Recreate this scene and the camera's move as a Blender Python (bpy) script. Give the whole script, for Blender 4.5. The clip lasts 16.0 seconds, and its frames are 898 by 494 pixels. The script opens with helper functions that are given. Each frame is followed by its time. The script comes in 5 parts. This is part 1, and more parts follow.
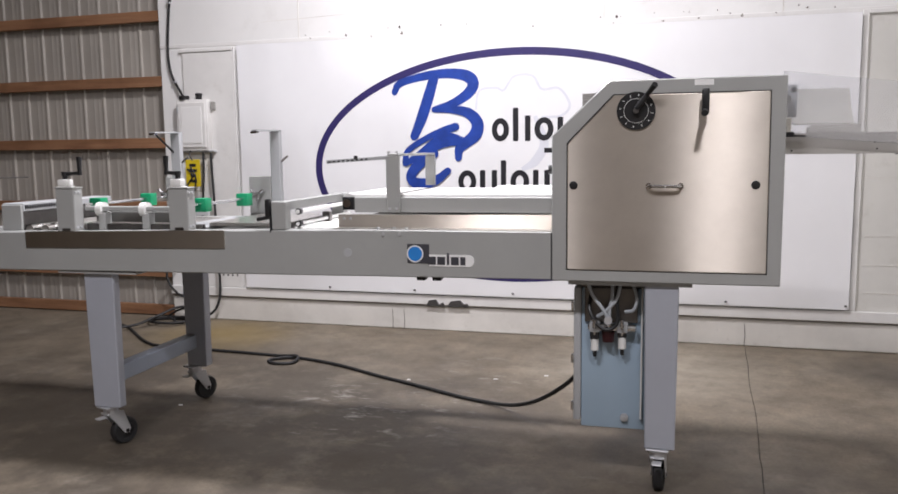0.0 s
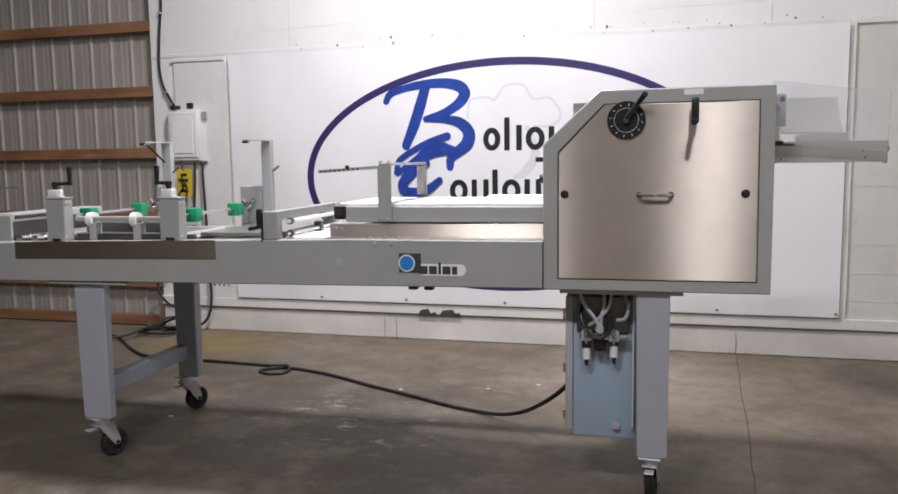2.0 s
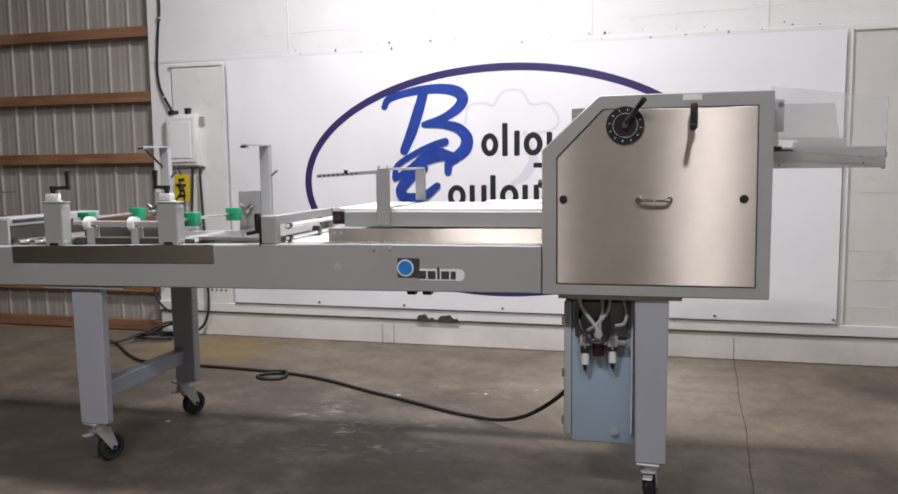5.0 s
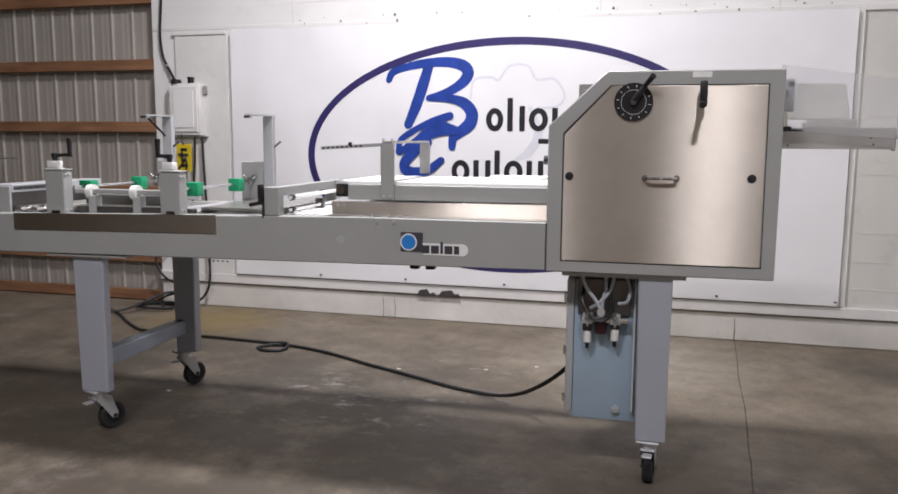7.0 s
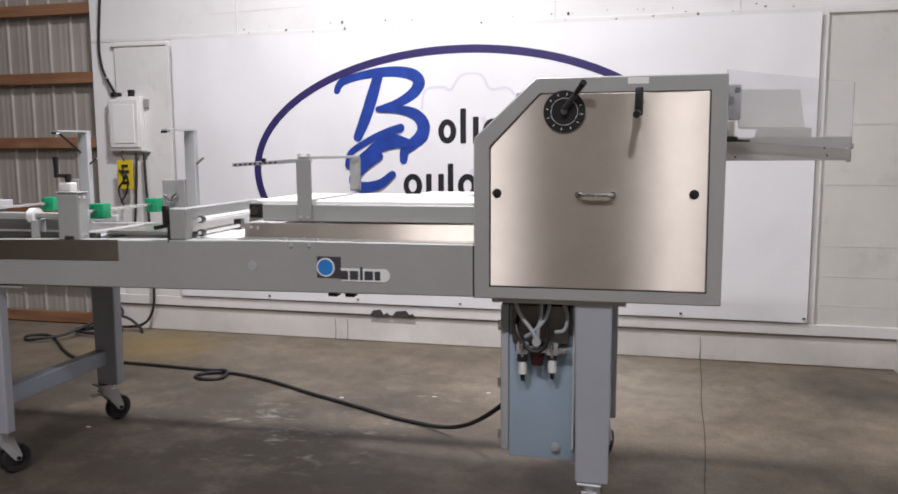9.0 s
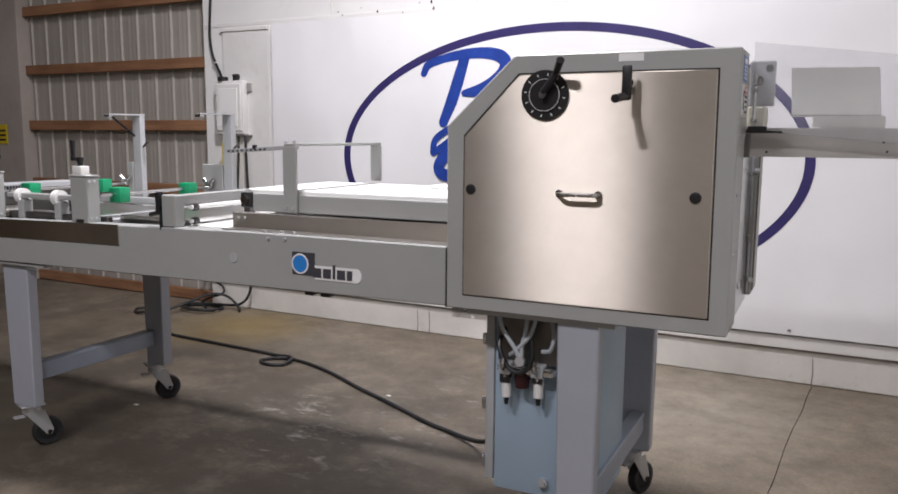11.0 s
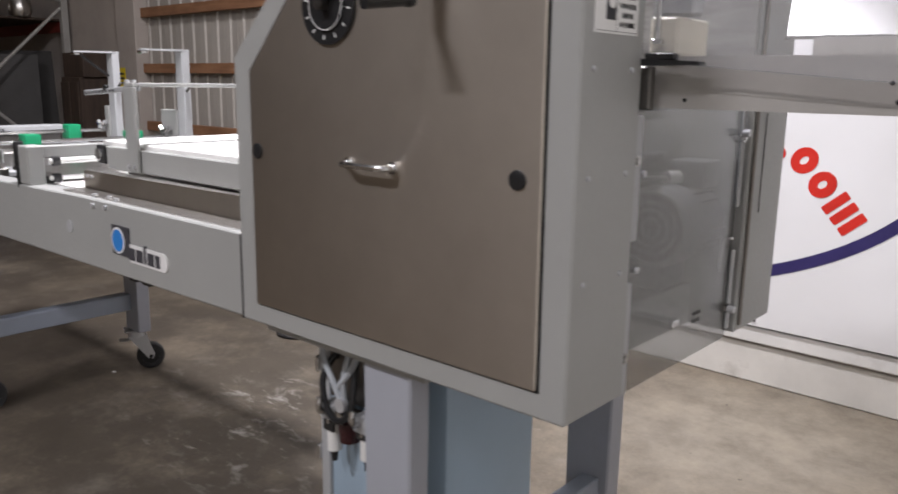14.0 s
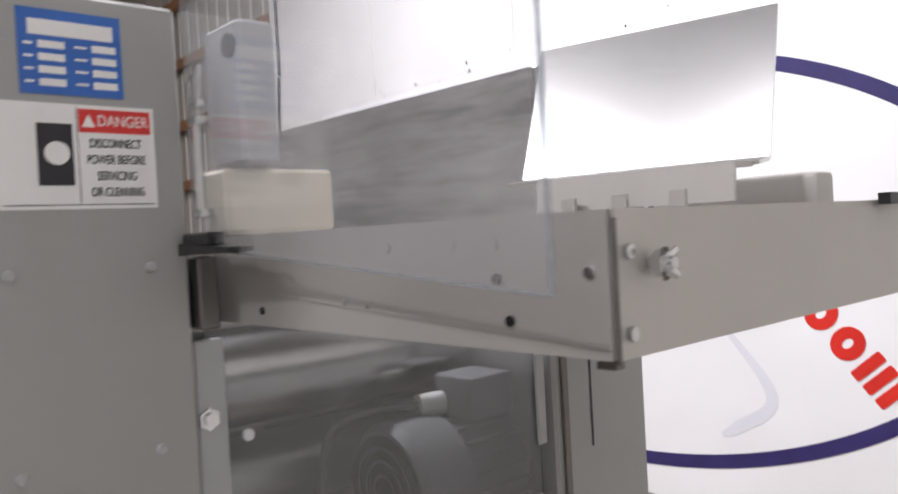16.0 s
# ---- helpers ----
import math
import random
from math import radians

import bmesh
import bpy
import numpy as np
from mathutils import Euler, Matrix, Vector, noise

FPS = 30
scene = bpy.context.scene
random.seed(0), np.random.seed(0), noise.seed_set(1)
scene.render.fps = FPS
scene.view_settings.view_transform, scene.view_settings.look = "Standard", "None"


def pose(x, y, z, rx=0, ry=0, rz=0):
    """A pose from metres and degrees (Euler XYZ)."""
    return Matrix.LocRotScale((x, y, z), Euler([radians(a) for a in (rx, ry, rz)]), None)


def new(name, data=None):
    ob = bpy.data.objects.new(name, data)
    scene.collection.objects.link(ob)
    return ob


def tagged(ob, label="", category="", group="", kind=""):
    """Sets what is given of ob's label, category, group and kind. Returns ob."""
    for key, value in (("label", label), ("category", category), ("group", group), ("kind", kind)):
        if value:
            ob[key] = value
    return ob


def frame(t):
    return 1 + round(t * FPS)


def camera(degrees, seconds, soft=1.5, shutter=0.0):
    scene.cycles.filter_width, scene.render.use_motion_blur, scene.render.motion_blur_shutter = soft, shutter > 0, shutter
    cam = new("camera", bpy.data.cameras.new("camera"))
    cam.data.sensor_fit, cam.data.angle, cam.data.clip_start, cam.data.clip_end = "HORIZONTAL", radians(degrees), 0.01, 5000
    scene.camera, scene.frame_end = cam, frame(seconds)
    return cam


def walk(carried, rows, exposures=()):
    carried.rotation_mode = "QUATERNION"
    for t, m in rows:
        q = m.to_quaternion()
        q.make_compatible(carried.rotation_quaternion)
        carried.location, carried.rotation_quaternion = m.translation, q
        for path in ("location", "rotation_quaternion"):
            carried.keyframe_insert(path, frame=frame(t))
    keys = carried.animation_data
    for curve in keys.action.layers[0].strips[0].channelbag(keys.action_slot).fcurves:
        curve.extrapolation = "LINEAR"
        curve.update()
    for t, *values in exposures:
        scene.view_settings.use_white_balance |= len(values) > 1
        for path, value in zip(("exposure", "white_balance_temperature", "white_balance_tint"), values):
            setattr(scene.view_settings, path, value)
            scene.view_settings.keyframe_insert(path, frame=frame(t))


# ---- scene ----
cam = camera(59.1, 16.0, soft=1.7, shutter=0.4)
METRES, EYE, TURN = 3.545, 1.45, 15.7
ROWS = [
    (0.0, 0.0, 0.0, 0.0, -0.09, -6.95, 0.7),
    (0.5, 0.0001, 0.0, -0.0, -0.23, -6.55, 0.7),
    (1.0, 0.0004, -0.0003, 0.0, -0.35, -6.38, 0.66),
    (1.5, 0.0005, -0.0003, 0.0, -0.54, -6.33, 0.76),
    (2.0, 0.0005, -0.0006, 0.0001, -0.68, -6.29, 0.8),
    (2.5, 0.0006, -0.0004, 0.0, -0.76, -6.21, 0.95),
    (3.0, 0.0006, -0.0004, -0.0, -0.88, -6.1, 1.04),
    (3.5, 0.0007, -0.0006, 0.0001, -0.94, -5.95, 1.08),
    (4.0, 0.0007, -0.001, 0.0001, -0.98, -5.77, 0.98),
    (6.5, -0.0056, 0.0029, -0.0042, -0.66, -6.61, -0.16),
    (7.0, -0.0048, 0.0051, -0.0027, -0.7, -7.63, -0.38),
    (7.5, -0.0085, 0.0094, -0.0022, -1.56, -8.08, -0.14),
    (8.0, -0.0043, 0.0237, -0.0034, -5.16, -7.71, 0.0),
    (8.2, 0.0065, 0.0333, -0.0024, -4.22, -7.12, 0.06),
    (10.3, 0.1964, 0.1726, 0.0074, 5.57, -7.44, -0.28),
    (10.5, 0.2195, 0.179, 0.0085, 9.27, -7.5, -0.42),
    (11.0, 0.2664, 0.2017, 0.006, 11.73, -7.98, -0.45),
    (11.5, 0.2998, 0.2484, 0.0085, 14.68, -8.41, -0.4),
    (12.0, 0.3324, 0.2964, 0.0089, 18.3, -8.77, -0.47),
    (12.5, 0.3778, 0.3412, 0.0109, 26.47, -9.14, -0.28),
    (13.0, 0.4153, 0.3904, 0.0089, 30.76, -10.15, -0.88),
    (13.5, 0.4384, 0.4595, 0.0083, 28.86, -11.02, -1.81),
    (14.0, 0.4631, 0.525, 0.0014, 27.22, -11.75, -0.86),
    (14.5, 0.5017, 0.5949, 0.003, 30.37, -12.37, -0.63),
    (15.0, 0.5185, 0.6595, 0.002, 31.94, -10.25, 0.1),
    (15.5, 0.5256, 0.7193, 0.0098, 31.05, -5.31, 0.83),
    (16.0, 0.5443, 0.7631, 0.0122, 33.92, -0.98, 3.12),
]
EXPOSURES = [(0.0, -0.09), (1.0, -0.19), (2.5, -0.25), (8.2, -0.23), (10.3, -0.28), (11.5, -0.23), (12.5, -0.22), (13.0, -0.25), (13.5, -0.19), (14.0, 0.0), (14.5, 0.22), (15.0, 0.33), (15.5, 0.31), (16.0, 0.14)]
walk(cam, [(t, pose(0, 0, EYE, 0, 0, TURN) @ pose(METRES * x, METRES * y, METRES * z, 90 + pitch, roll, yaw))
           for t, x, y, z, yaw, pitch, roll in ROWS], EXPOSURES)

# ---- light: dim world, the hall's ceiling lamps and one added fill lamp ----
world = bpy.data.worlds.new("world")
scene.world = world
world.use_nodes = True
world.node_tree.nodes["Background"].inputs[0].default_value = (0.75, 0.85, 1.0, 1)
world.node_tree.nodes["Background"].inputs[1].default_value = 0.03


def overhead_lamp(x, y, z, watts, size, colour=(0.98, 0.945, 1.0), long=0.0):
    lamp = bpy.data.lights.new("overhead_lamp", "AREA")
    lamp.shape, lamp.size, lamp.energy, lamp.color = "DISK", size, watts, colour
    if long:
        lamp.shape, lamp.size, lamp.size_y = "RECTANGLE", long, size
    ob = new("overhead_lamp", lamp)
    ob.matrix_world = pose(x, y, z)
    return ob


overhead_lamp(-1.5, 3.85, 4.5, 258, 0.5)
overhead_lamp(-1.46, -0.4, 4.75, 190, 0.3, long=1.1)
overhead_lamp(0.78, -0.9, 5.4, 115, 0.6)
# unseen warm fill lamp added to light the rack corner
overhead_lamp(-7.6, 2.6, 5.4, 20, 0.5, (1.0, 0.86, 0.76))


# ---- materials ----
def nodes_of(name):
    m = bpy.data.materials.new(name)
    m.use_nodes = True
    t = m.node_tree
    return m, t, t.nodes, t.links, t.nodes["Principled BSDF"]


def noise_node(t, scale, detail=6, rough=0.6, stretch=None, coord="Object"):
    tc = t.nodes.new("ShaderNodeTexCoord")
    n = t.nodes.new("ShaderNodeTexNoise")
    n.inputs["Scale"].default_value, n.inputs["Detail"].default_value, n.inputs["Roughness"].default_value = scale, detail, rough
    if stretch:
        mp = t.nodes.new("ShaderNodeMapping")
        mp.inputs["Scale"].default_value = stretch
        t.links.new(tc.outputs[coord], mp.inputs[0])
        t.links.new(mp.outputs[0], n.inputs["Vector"])
    else:
        t.links.new(tc.outputs[coord], n.inputs["Vector"])
    return n


def ramp(t, src, stops):
    r = t.nodes.new("ShaderNodeValToRGB")
    while len(r.color_ramp.elements) < len(stops):
        r.color_ramp.elements.new(0.5)
    for e, (p, c) in zip(r.color_ramp.elements, stops):
        e.position, e.color = p, (*c, 1) if len(c) == 3 else c
    t.links.new(src, r.inputs[0])
    return r


def mixed(t, a, b, fac, mode="MIX"):
    m = t.nodes.new("ShaderNodeMix")
    m.data_type, m.blend_type = "RGBA", mode
    for sock, v in ((m.inputs[0], fac), (m.inputs[6], a), (m.inputs[7], b)):
        if isinstance(v, (int, float)):
            sock.default_value = v
        elif isinstance(v, tuple):
            sock.default_value = (*v, 1)
        else:
            t.links.new(v, sock)
    return m.outputs[2]


def bumped(t, bsdf, src, strength, dist=0.002):
    b = t.nodes.new("ShaderNodeBump")
    b.inputs["Strength"].default_value, b.inputs["Distance"].default_value = strength, dist
    t.links.new(src, b.inputs["Height"])
    t.links.new(b.outputs[0], bsdf.inputs["Normal"])


def painted(name, colour, rough=0.45, spread=0.12, dirt=0.25, grime=(0.12, 0.10, 0.08), scale=3.0, bump=0.15, spec=0.4):
    """Paint or plastic: base colour with broad tone drift, fine grain and a few grimy patches."""
    m, t, n, l, b = nodes_of(name)
    big = noise_node(t, scale, 5)
    fine = noise_node(t, scale * 40, 3)
    lo = tuple(c * (1 - spread) for c in colour)
    hi = tuple(min(1, c * (1 + spread)) for c in colour)
    tone = ramp(t, big.outputs[0], [(0.3, lo), (0.7, hi)])
    patch = ramp(t, noise_node(t, scale * 2.3, 9, 0.7).outputs[0], [(0.56, (0, 0, 0)), (0.78, (dirt, dirt, dirt))])
    l.new(mixed(t, tone.outputs[0], grime, patch.outputs[0]), b.inputs["Base Color"])
    rr = ramp(t, fine.outputs[0], [(0.3, (rough * 0.85,) * 3), (0.7, (min(1, rough * 1.15),) * 3)])
    l.new(rr.outputs[0], b.inputs["Roughness"])
    b.inputs["Specular IOR Level"].default_value = spec
    bumped(t, b, fine.outputs[0], bump, 0.0008)
    return m


def metal(name, colour, rough, aniso=0.0, stretch=None, spread=0.15, streak=0.1, bare=1.0, relief=0.06):
    """Bare metal: fine brushed grain, smudges, optional stretched highlight."""
    m, t, n, l, b = nodes_of(name)
    b.inputs["Metallic"].default_value = bare
    smudge = noise_node(t, 4.0, 6, 0.65)
    grain = noise_node(t, 60, 4, 0.6, stretch)
    tone = ramp(t, smudge.outputs[0], [(0.3, tuple(c * (1 - spread) for c in colour)), (0.7, colour)])
    l.new(tone.outputs[0], b.inputs["Base Color"])
    g = ramp(t, grain.outputs[0], [(0.25, (rough - streak,) * 3), (0.75, (rough + streak,) * 3)])
    l.new(g.outputs[0], b.inputs["Roughness"])
    if aniso:
        b.inputs["Anisotropic"].default_value = aniso
        b.inputs["Anisotropic Rotation"].default_value = 0.25
        tg = n.new("ShaderNodeTangent")
        tg.direction_type, tg.uv_map = "UV_MAP", "grain"
        l.new(tg.outputs[0], b.inputs["Tangent"])
    bumped(t, b, grain.outputs[0], relief, 0.0004)
    return m


def brushed():
    """Stainless sheet brushed along its width: reflections draw out up and down the sheet and stay narrow across it."""
    m, t, n, l, b = nodes_of("brushed_stainless")
    n.remove(b)
    smudge = noise_node(t, 4.0, 6, 0.65)
    grain = noise_node(t, 60, 4, 0.6, (0.4, 40, 40))
    tone = ramp(t, smudge.outputs[0], [(0.3, (0.527, 0.481, 0.424)), (0.7, (0.608, 0.558, 0.493))])
    gl = n.new("ShaderNodeBsdfAnisotropic")
    gl.distribution = "BECKMANN"
    l.new(tone.outputs[0], gl.inputs["Color"])
    rr = ramp(t, noise_node(t, 7, 7, 0.7).outputs[0], [(0.3, (0.355,) * 3), (0.7, (0.385,) * 3)])
    l.new(rr.outputs[0], gl.inputs["Roughness"])
    gl.inputs["Anisotropy"].default_value = 0.76
    tg = n.new("ShaderNodeTangent")
    tg.direction_type, tg.uv_map = "UV_MAP", "grain"
    l.new(tg.outputs[0], gl.inputs["Tangent"])
    bumped(t, gl, grain.outputs[0], 0.06, 0.0004)
    # fine scratches across the grain scatter part of the light widely
    wide = n.new("ShaderNodeBsdfAnisotropic")
    wide.distribution = "BECKMANN"
    wide.inputs["Roughness"].default_value, wide.inputs["Anisotropy"].default_value = 0.66, 0.2
    l.new(tone.outputs[0], wide.inputs["Color"])
    l.new(tg.outputs[0], wide.inputs["Tangent"])
    mx = n.new("ShaderNodeMixShader")
    mx.inputs[0].default_value = 0.35
    l.new(gl.outputs[0], mx.inputs[1])
    l.new(wide.outputs[0], mx.inputs[2])
    l.new(mx.outputs[0], n["Material Output"].inputs[0])
    return m


def clear(name, colour=(1, 1, 1), haze=0.04, haze_colour=(0.75, 0.77, 0.78), rough=0.05, rise=4.0):
    """Clear plastic sheet: see-through with a weak reflection and a little scatter from scratches and dust."""
    m, t, n, l, b = nodes_of(name)
    n.remove(b)
    out = n["Material Output"]
    tr = n.new("ShaderNodeBsdfTransparent")
    tr.inputs[0].default_value = (*colour, 1)
    gl = n.new("ShaderNodeBsdfGlossy")
    gl.inputs["Roughness"].default_value = rough
    df = n.new("ShaderNodeBsdfDiffuse")
    df.inputs[0].default_value = (*haze_colour, 1)
    dust = ramp(t, noise_node(t, 5, 8, 0.7).outputs[0], [(0.3, (haze * 0.6,) * 3), (0.75, (haze * 1.7,) * 3)])
    m1, m2 = n.new("ShaderNodeMixShader"), n.new("ShaderNodeMixShader")
    l.new(dust.outputs[0], m1.inputs[0])
    l.new(tr.outputs[0], m1.inputs[1])
    l.new(df.outputs[0], m1.inputs[2])
    fr = n.new("ShaderNodeLayerWeight")
    fr.inputs[0].default_value = 0.5
    edge = n.new("ShaderNodeMath")
    edge.operation = "POWER"
    edge.inputs[1].default_value = rise
    l.new(fr.outputs["Facing"], edge.inputs[0])
    lift = n.new("ShaderNodeMath")
    lift.operation = "MULTIPLY_ADD"
    lift.inputs[1].default_value, lift.inputs[2].default_value = 0.75, 0.035
    l.new(edge.outputs[0], lift.inputs[0])
    l.new(lift.outputs[0], m2.inputs[0])
    l.new(m1.outputs[0], m2.inputs[1])
    l.new(gl.outputs[0], m2.inputs[2])
    l.new(m2.outputs[0], out.inputs[0])
    return m


def streaked(name, colour, dark):
    """Worn stainless sheet: smears and wavy reflections painted in as dull and bright bands."""
    m, t, n, l, b = nodes_of(name)
    b.inputs["Metallic"].default_value = 0.6
    streak = noise_node(t, 2.2, 7, 0.62, (1.2, 1.0, 9.0))
    fog = noise_node(t, 6.0, 5, 0.6)
    c = ramp(t, streak.outputs[0], [(0.36, dark), (0.50, colour), (0.66, tuple(min(1, k * 1.25) for k in colour))])
    c2 = mixed(t, c.outputs[0], ramp(t, fog.outputs[0], [(0.35, (0.8,) * 3), (0.65, (1.0,) * 3)]).outputs[0], 1.0, "MULTIPLY")
    l.new(c2, b.inputs["Base Color"])
    l.new(ramp(t, streak.outputs[0], [(0.3, (0.5,) * 3), (0.7, (0.28,) * 3)]).outputs[0], b.inputs["Roughness"])
    bumped(t, b, streak.outputs[0], 0.12, 0.002)
    return m


def wood(name, colour, dark, stretch):
    m, t, n, l, b = nodes_of(name)
    g = noise_node(t, 9, 8, 0.65, stretch)
    c = ramp(t, g.outputs[0], [(0.3, dark), (0.7, colour)])
    blot = ramp(t, noise_node(t, 1.7, 5).outputs[0], [(0.4, (1, 1, 1)), (0.75, (0.6, 0.55, 0.5))])
    l.new(mixed(t, c.outputs[0], blot.outputs[0], 1.0, "MULTIPLY"), b.inputs["Base Color"])
    b.inputs["Roughness"].default_value = 0.75
    bumped(t, b, g.outputs[0], 0.3)
    return m


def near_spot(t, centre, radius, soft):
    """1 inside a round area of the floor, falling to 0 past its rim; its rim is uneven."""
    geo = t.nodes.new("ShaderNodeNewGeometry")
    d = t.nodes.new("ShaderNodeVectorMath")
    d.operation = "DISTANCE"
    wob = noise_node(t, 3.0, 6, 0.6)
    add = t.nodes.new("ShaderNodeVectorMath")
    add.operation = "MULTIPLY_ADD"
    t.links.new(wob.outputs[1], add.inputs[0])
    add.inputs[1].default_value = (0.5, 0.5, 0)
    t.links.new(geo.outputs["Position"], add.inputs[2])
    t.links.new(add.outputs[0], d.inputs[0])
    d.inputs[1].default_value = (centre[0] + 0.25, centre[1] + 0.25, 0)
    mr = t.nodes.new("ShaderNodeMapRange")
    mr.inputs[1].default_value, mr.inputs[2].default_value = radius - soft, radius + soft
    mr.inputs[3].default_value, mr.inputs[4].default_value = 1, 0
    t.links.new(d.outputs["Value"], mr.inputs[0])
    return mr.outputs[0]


def times(t, a, b):
    m = t.nodes.new("ShaderNodeMath")
    m.operation = "MULTIPLY"
    for s, v in zip(m.inputs, (a, b)):
        if isinstance(v, (int, float)):
            s.default_value = v
        else:
            t.links.new(v, s)
    return m.outputs[0]


def scuffs(t, scale, turn, lo, hi):
    """Short ragged scrapes that run one way."""
    tc = t.nodes.new("ShaderNodeTexCoord")
    mp = t.nodes.new("ShaderNodeMapping")
    mp.inputs["Rotation"].default_value = (0, 0, radians(turn))
    mp.inputs["Scale"].default_value = (0.85, 1.7, 1)
    t.links.new(tc.outputs["Object"], mp.inputs[0])
    n = t.nodes.new("ShaderNodeTexNoise")
    n.inputs["Scale"].default_value, n.inputs["Detail"].default_value, n.inputs["Roughness"].default_value = scale, 9, 0.68
    n.inputs["Distortion"].default_value = 0.35
    t.links.new(mp.outputs[0], n.inputs["Vector"])
    return ramp(t, n.outputs[0], [(lo, (0, 0, 0)), (hi, (1, 1, 1))]).outputs[0]


def concrete():
    m, t, n, l, b = nodes_of("worn_concrete")
    base = ramp(t, noise_node(t, 0.8, 9, 0.62).outputs[0], [(0.28, (0.128, 0.103, 0.075)), (0.48, (0.19, 0.157, 0.116)), (0.72, (0.278, 0.237, 0.18))])
    mott = ramp(t, noise_node(t, 4.5, 10, 0.74).outputs[0], [(0.3, (0.62, 0.61, 0.59)), (0.5, (0.95, 0.95, 0.95)), (0.72, (1.28, 1.27, 1.25))])
    c = mixed(t, base.outputs[0], mott.outputs[0], 1.0, "MULTIPLY")
    fine = noise_node(t, 60, 5, 0.75)
    c = mixed(t, c, ramp(t, fine.outputs[0], [(0.3, (0.78,) * 3), (0.7, (1.18,) * 3)]).outputs[0], 1.0, "MULTIPLY")
    # old dark sealer worn away in ragged patches, with floor shade painted in
    sealer_shade = mixed(t, near_spot(t, (-2.9, 2.3), 2.9, 0.5), near_spot(t, (1.0, 2.3), 1.6, 0.4), 1.0, "LIGHTEN")
    sealer_shade = mixed(t, sealer_shade, near_spot(t, (-6.4, 3.2), 2.3, 0.5), 1.0, "LIGHTEN")
    sealer_shade = times(t, sealer_shade, 0.86)
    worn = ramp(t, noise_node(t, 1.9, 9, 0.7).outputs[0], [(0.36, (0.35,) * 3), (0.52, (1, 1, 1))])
    c = mixed(t, c, (0.062, 0.050, 0.037), times(t, sealer_shade, worn.outputs[0]))
    stain = ramp(t, noise_node(t, 1.3, 8, 0.66, (1, 0.6, 1)).outputs[0], [(0.54, (0, 0, 0)), (0.70, (0.6,) * 3)])
    c = mixed(t, c, (0.058, 0.048, 0.039), stain.outputs[0])
    # pale scrapes and spilt dust
    for spot, radius, scale, turn, amount in (((-1.62, 4.02), 0.42, 4.2, 20, 0.95), ((-1.95, 4.2), 0.35, 5.0, -50, 0.85), ((-1.35, 4.08), 0.4, 8.0, 70, 0.6), ((-1.0, 4.9), 0.4, 6.0, -20, 0.6)):
        area = near_spot(t, spot, radius, 0.35)
        c = mixed(t, c, (0.44, 0.42, 0.38), times(t, scuffs(t, scale, turn, 0.575, 0.68), times(t, area, amount)))
    # cleaner, paler slab by the wall, with lamp brightness added in its colour
    c = mixed(t, c, mixed(t, (0.33, 0.29, 0.23), mott.outputs[0], 1.0, "MULTIPLY"), times(t, near_spot(t, (-0.1, 5.35), 0.6, 0.35), 0.9))
    c = mixed(t, c, (0.33, 0.305, 0.26), times(t, scuffs(t, 2.0, 10, 0.62, 0.78), 0.4))
    dust = times(t, ramp(t, noise_node(t, 2.6, 10, 0.75).outputs[0], [(0.54, (0, 0, 0)), (0.74, (1, 1, 1))]).outputs[0], 0.35)
    c = mixed(t, c, (0.32, 0.29, 0.245), dust)
    specks = ramp(t, noise_node(t, 26, 3, 0.5).outputs[0], [(0.72, (0, 0, 0)), (0.76, (0.6,) * 3)])
    c = mixed(t, c, (0.04, 0.033, 0.027), specks.outputs[0])
    # old yellow paint by the wall, a dark wet patch in the corner
    yel = times(t, near_spot(t, (-3.45, 5.55), 0.42, 0.3), 0.5)
    c = mixed(t, c, (0.26, 0.175, 0.035), yel)
    wet = times(t, near_spot(t, (1.35, 5.45), 0.3, 0.2), 0.7)
    c = mixed(t, c, (0.045, 0.037, 0.03), wet)
    l.new(c, b.inputs["Base Color"])
    rr = ramp(t, noise_node(t, 1.1, 7).outputs[0], [(0.3, (0.48,) * 3), (0.7, (0.8,) * 3)])
    l.new(rr.outputs[0], b.inputs["Roughness"])
    bumped(t, b, noise_node(t, 24, 9, 0.75).outputs[0], 0.25, 0.004)
    return m


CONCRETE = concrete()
CURB = painted("painted_curb", (0.66, 0.64, 0.60), 0.8, 0.12, 0.55, (0.30, 0.27, 0.23), 2.2, 0.6)
WHITE_WALL = painted("white_wall_paint", (0.76, 0.755, 0.74), 0.7, 0.05, 0.25, (0.45, 0.42, 0.38), 1.3, 0.35, 0.25)
WHITE_TRIM = painted("white_trim_paint", (0.72, 0.71, 0.69), 0.6, 0.06, 0.3, (0.4, 0.36, 0.32), 3.0, 0.3, 0.3)
GREY_WALL = painted("grey_wall_paint", (0.39, 0.35, 0.315), 0.8, 0.15, 0.4, (0.2, 0.17, 0.14), 1.0, 0.3, 0.2)
DARK_WALL = painted("dark_hall_wall", (0.28, 0.20, 0.14), 0.8, 0.25, 0.4, (0.10, 0.07, 0.05), 0.8, 0.3, 0.2)
DULL_GREY = painted("dull_grey_paint", (0.20, 0.18, 0.16), 0.6, 0.12, 0.4, (0.1, 0.08, 0.07), 2.0, 0.3, 0.3)
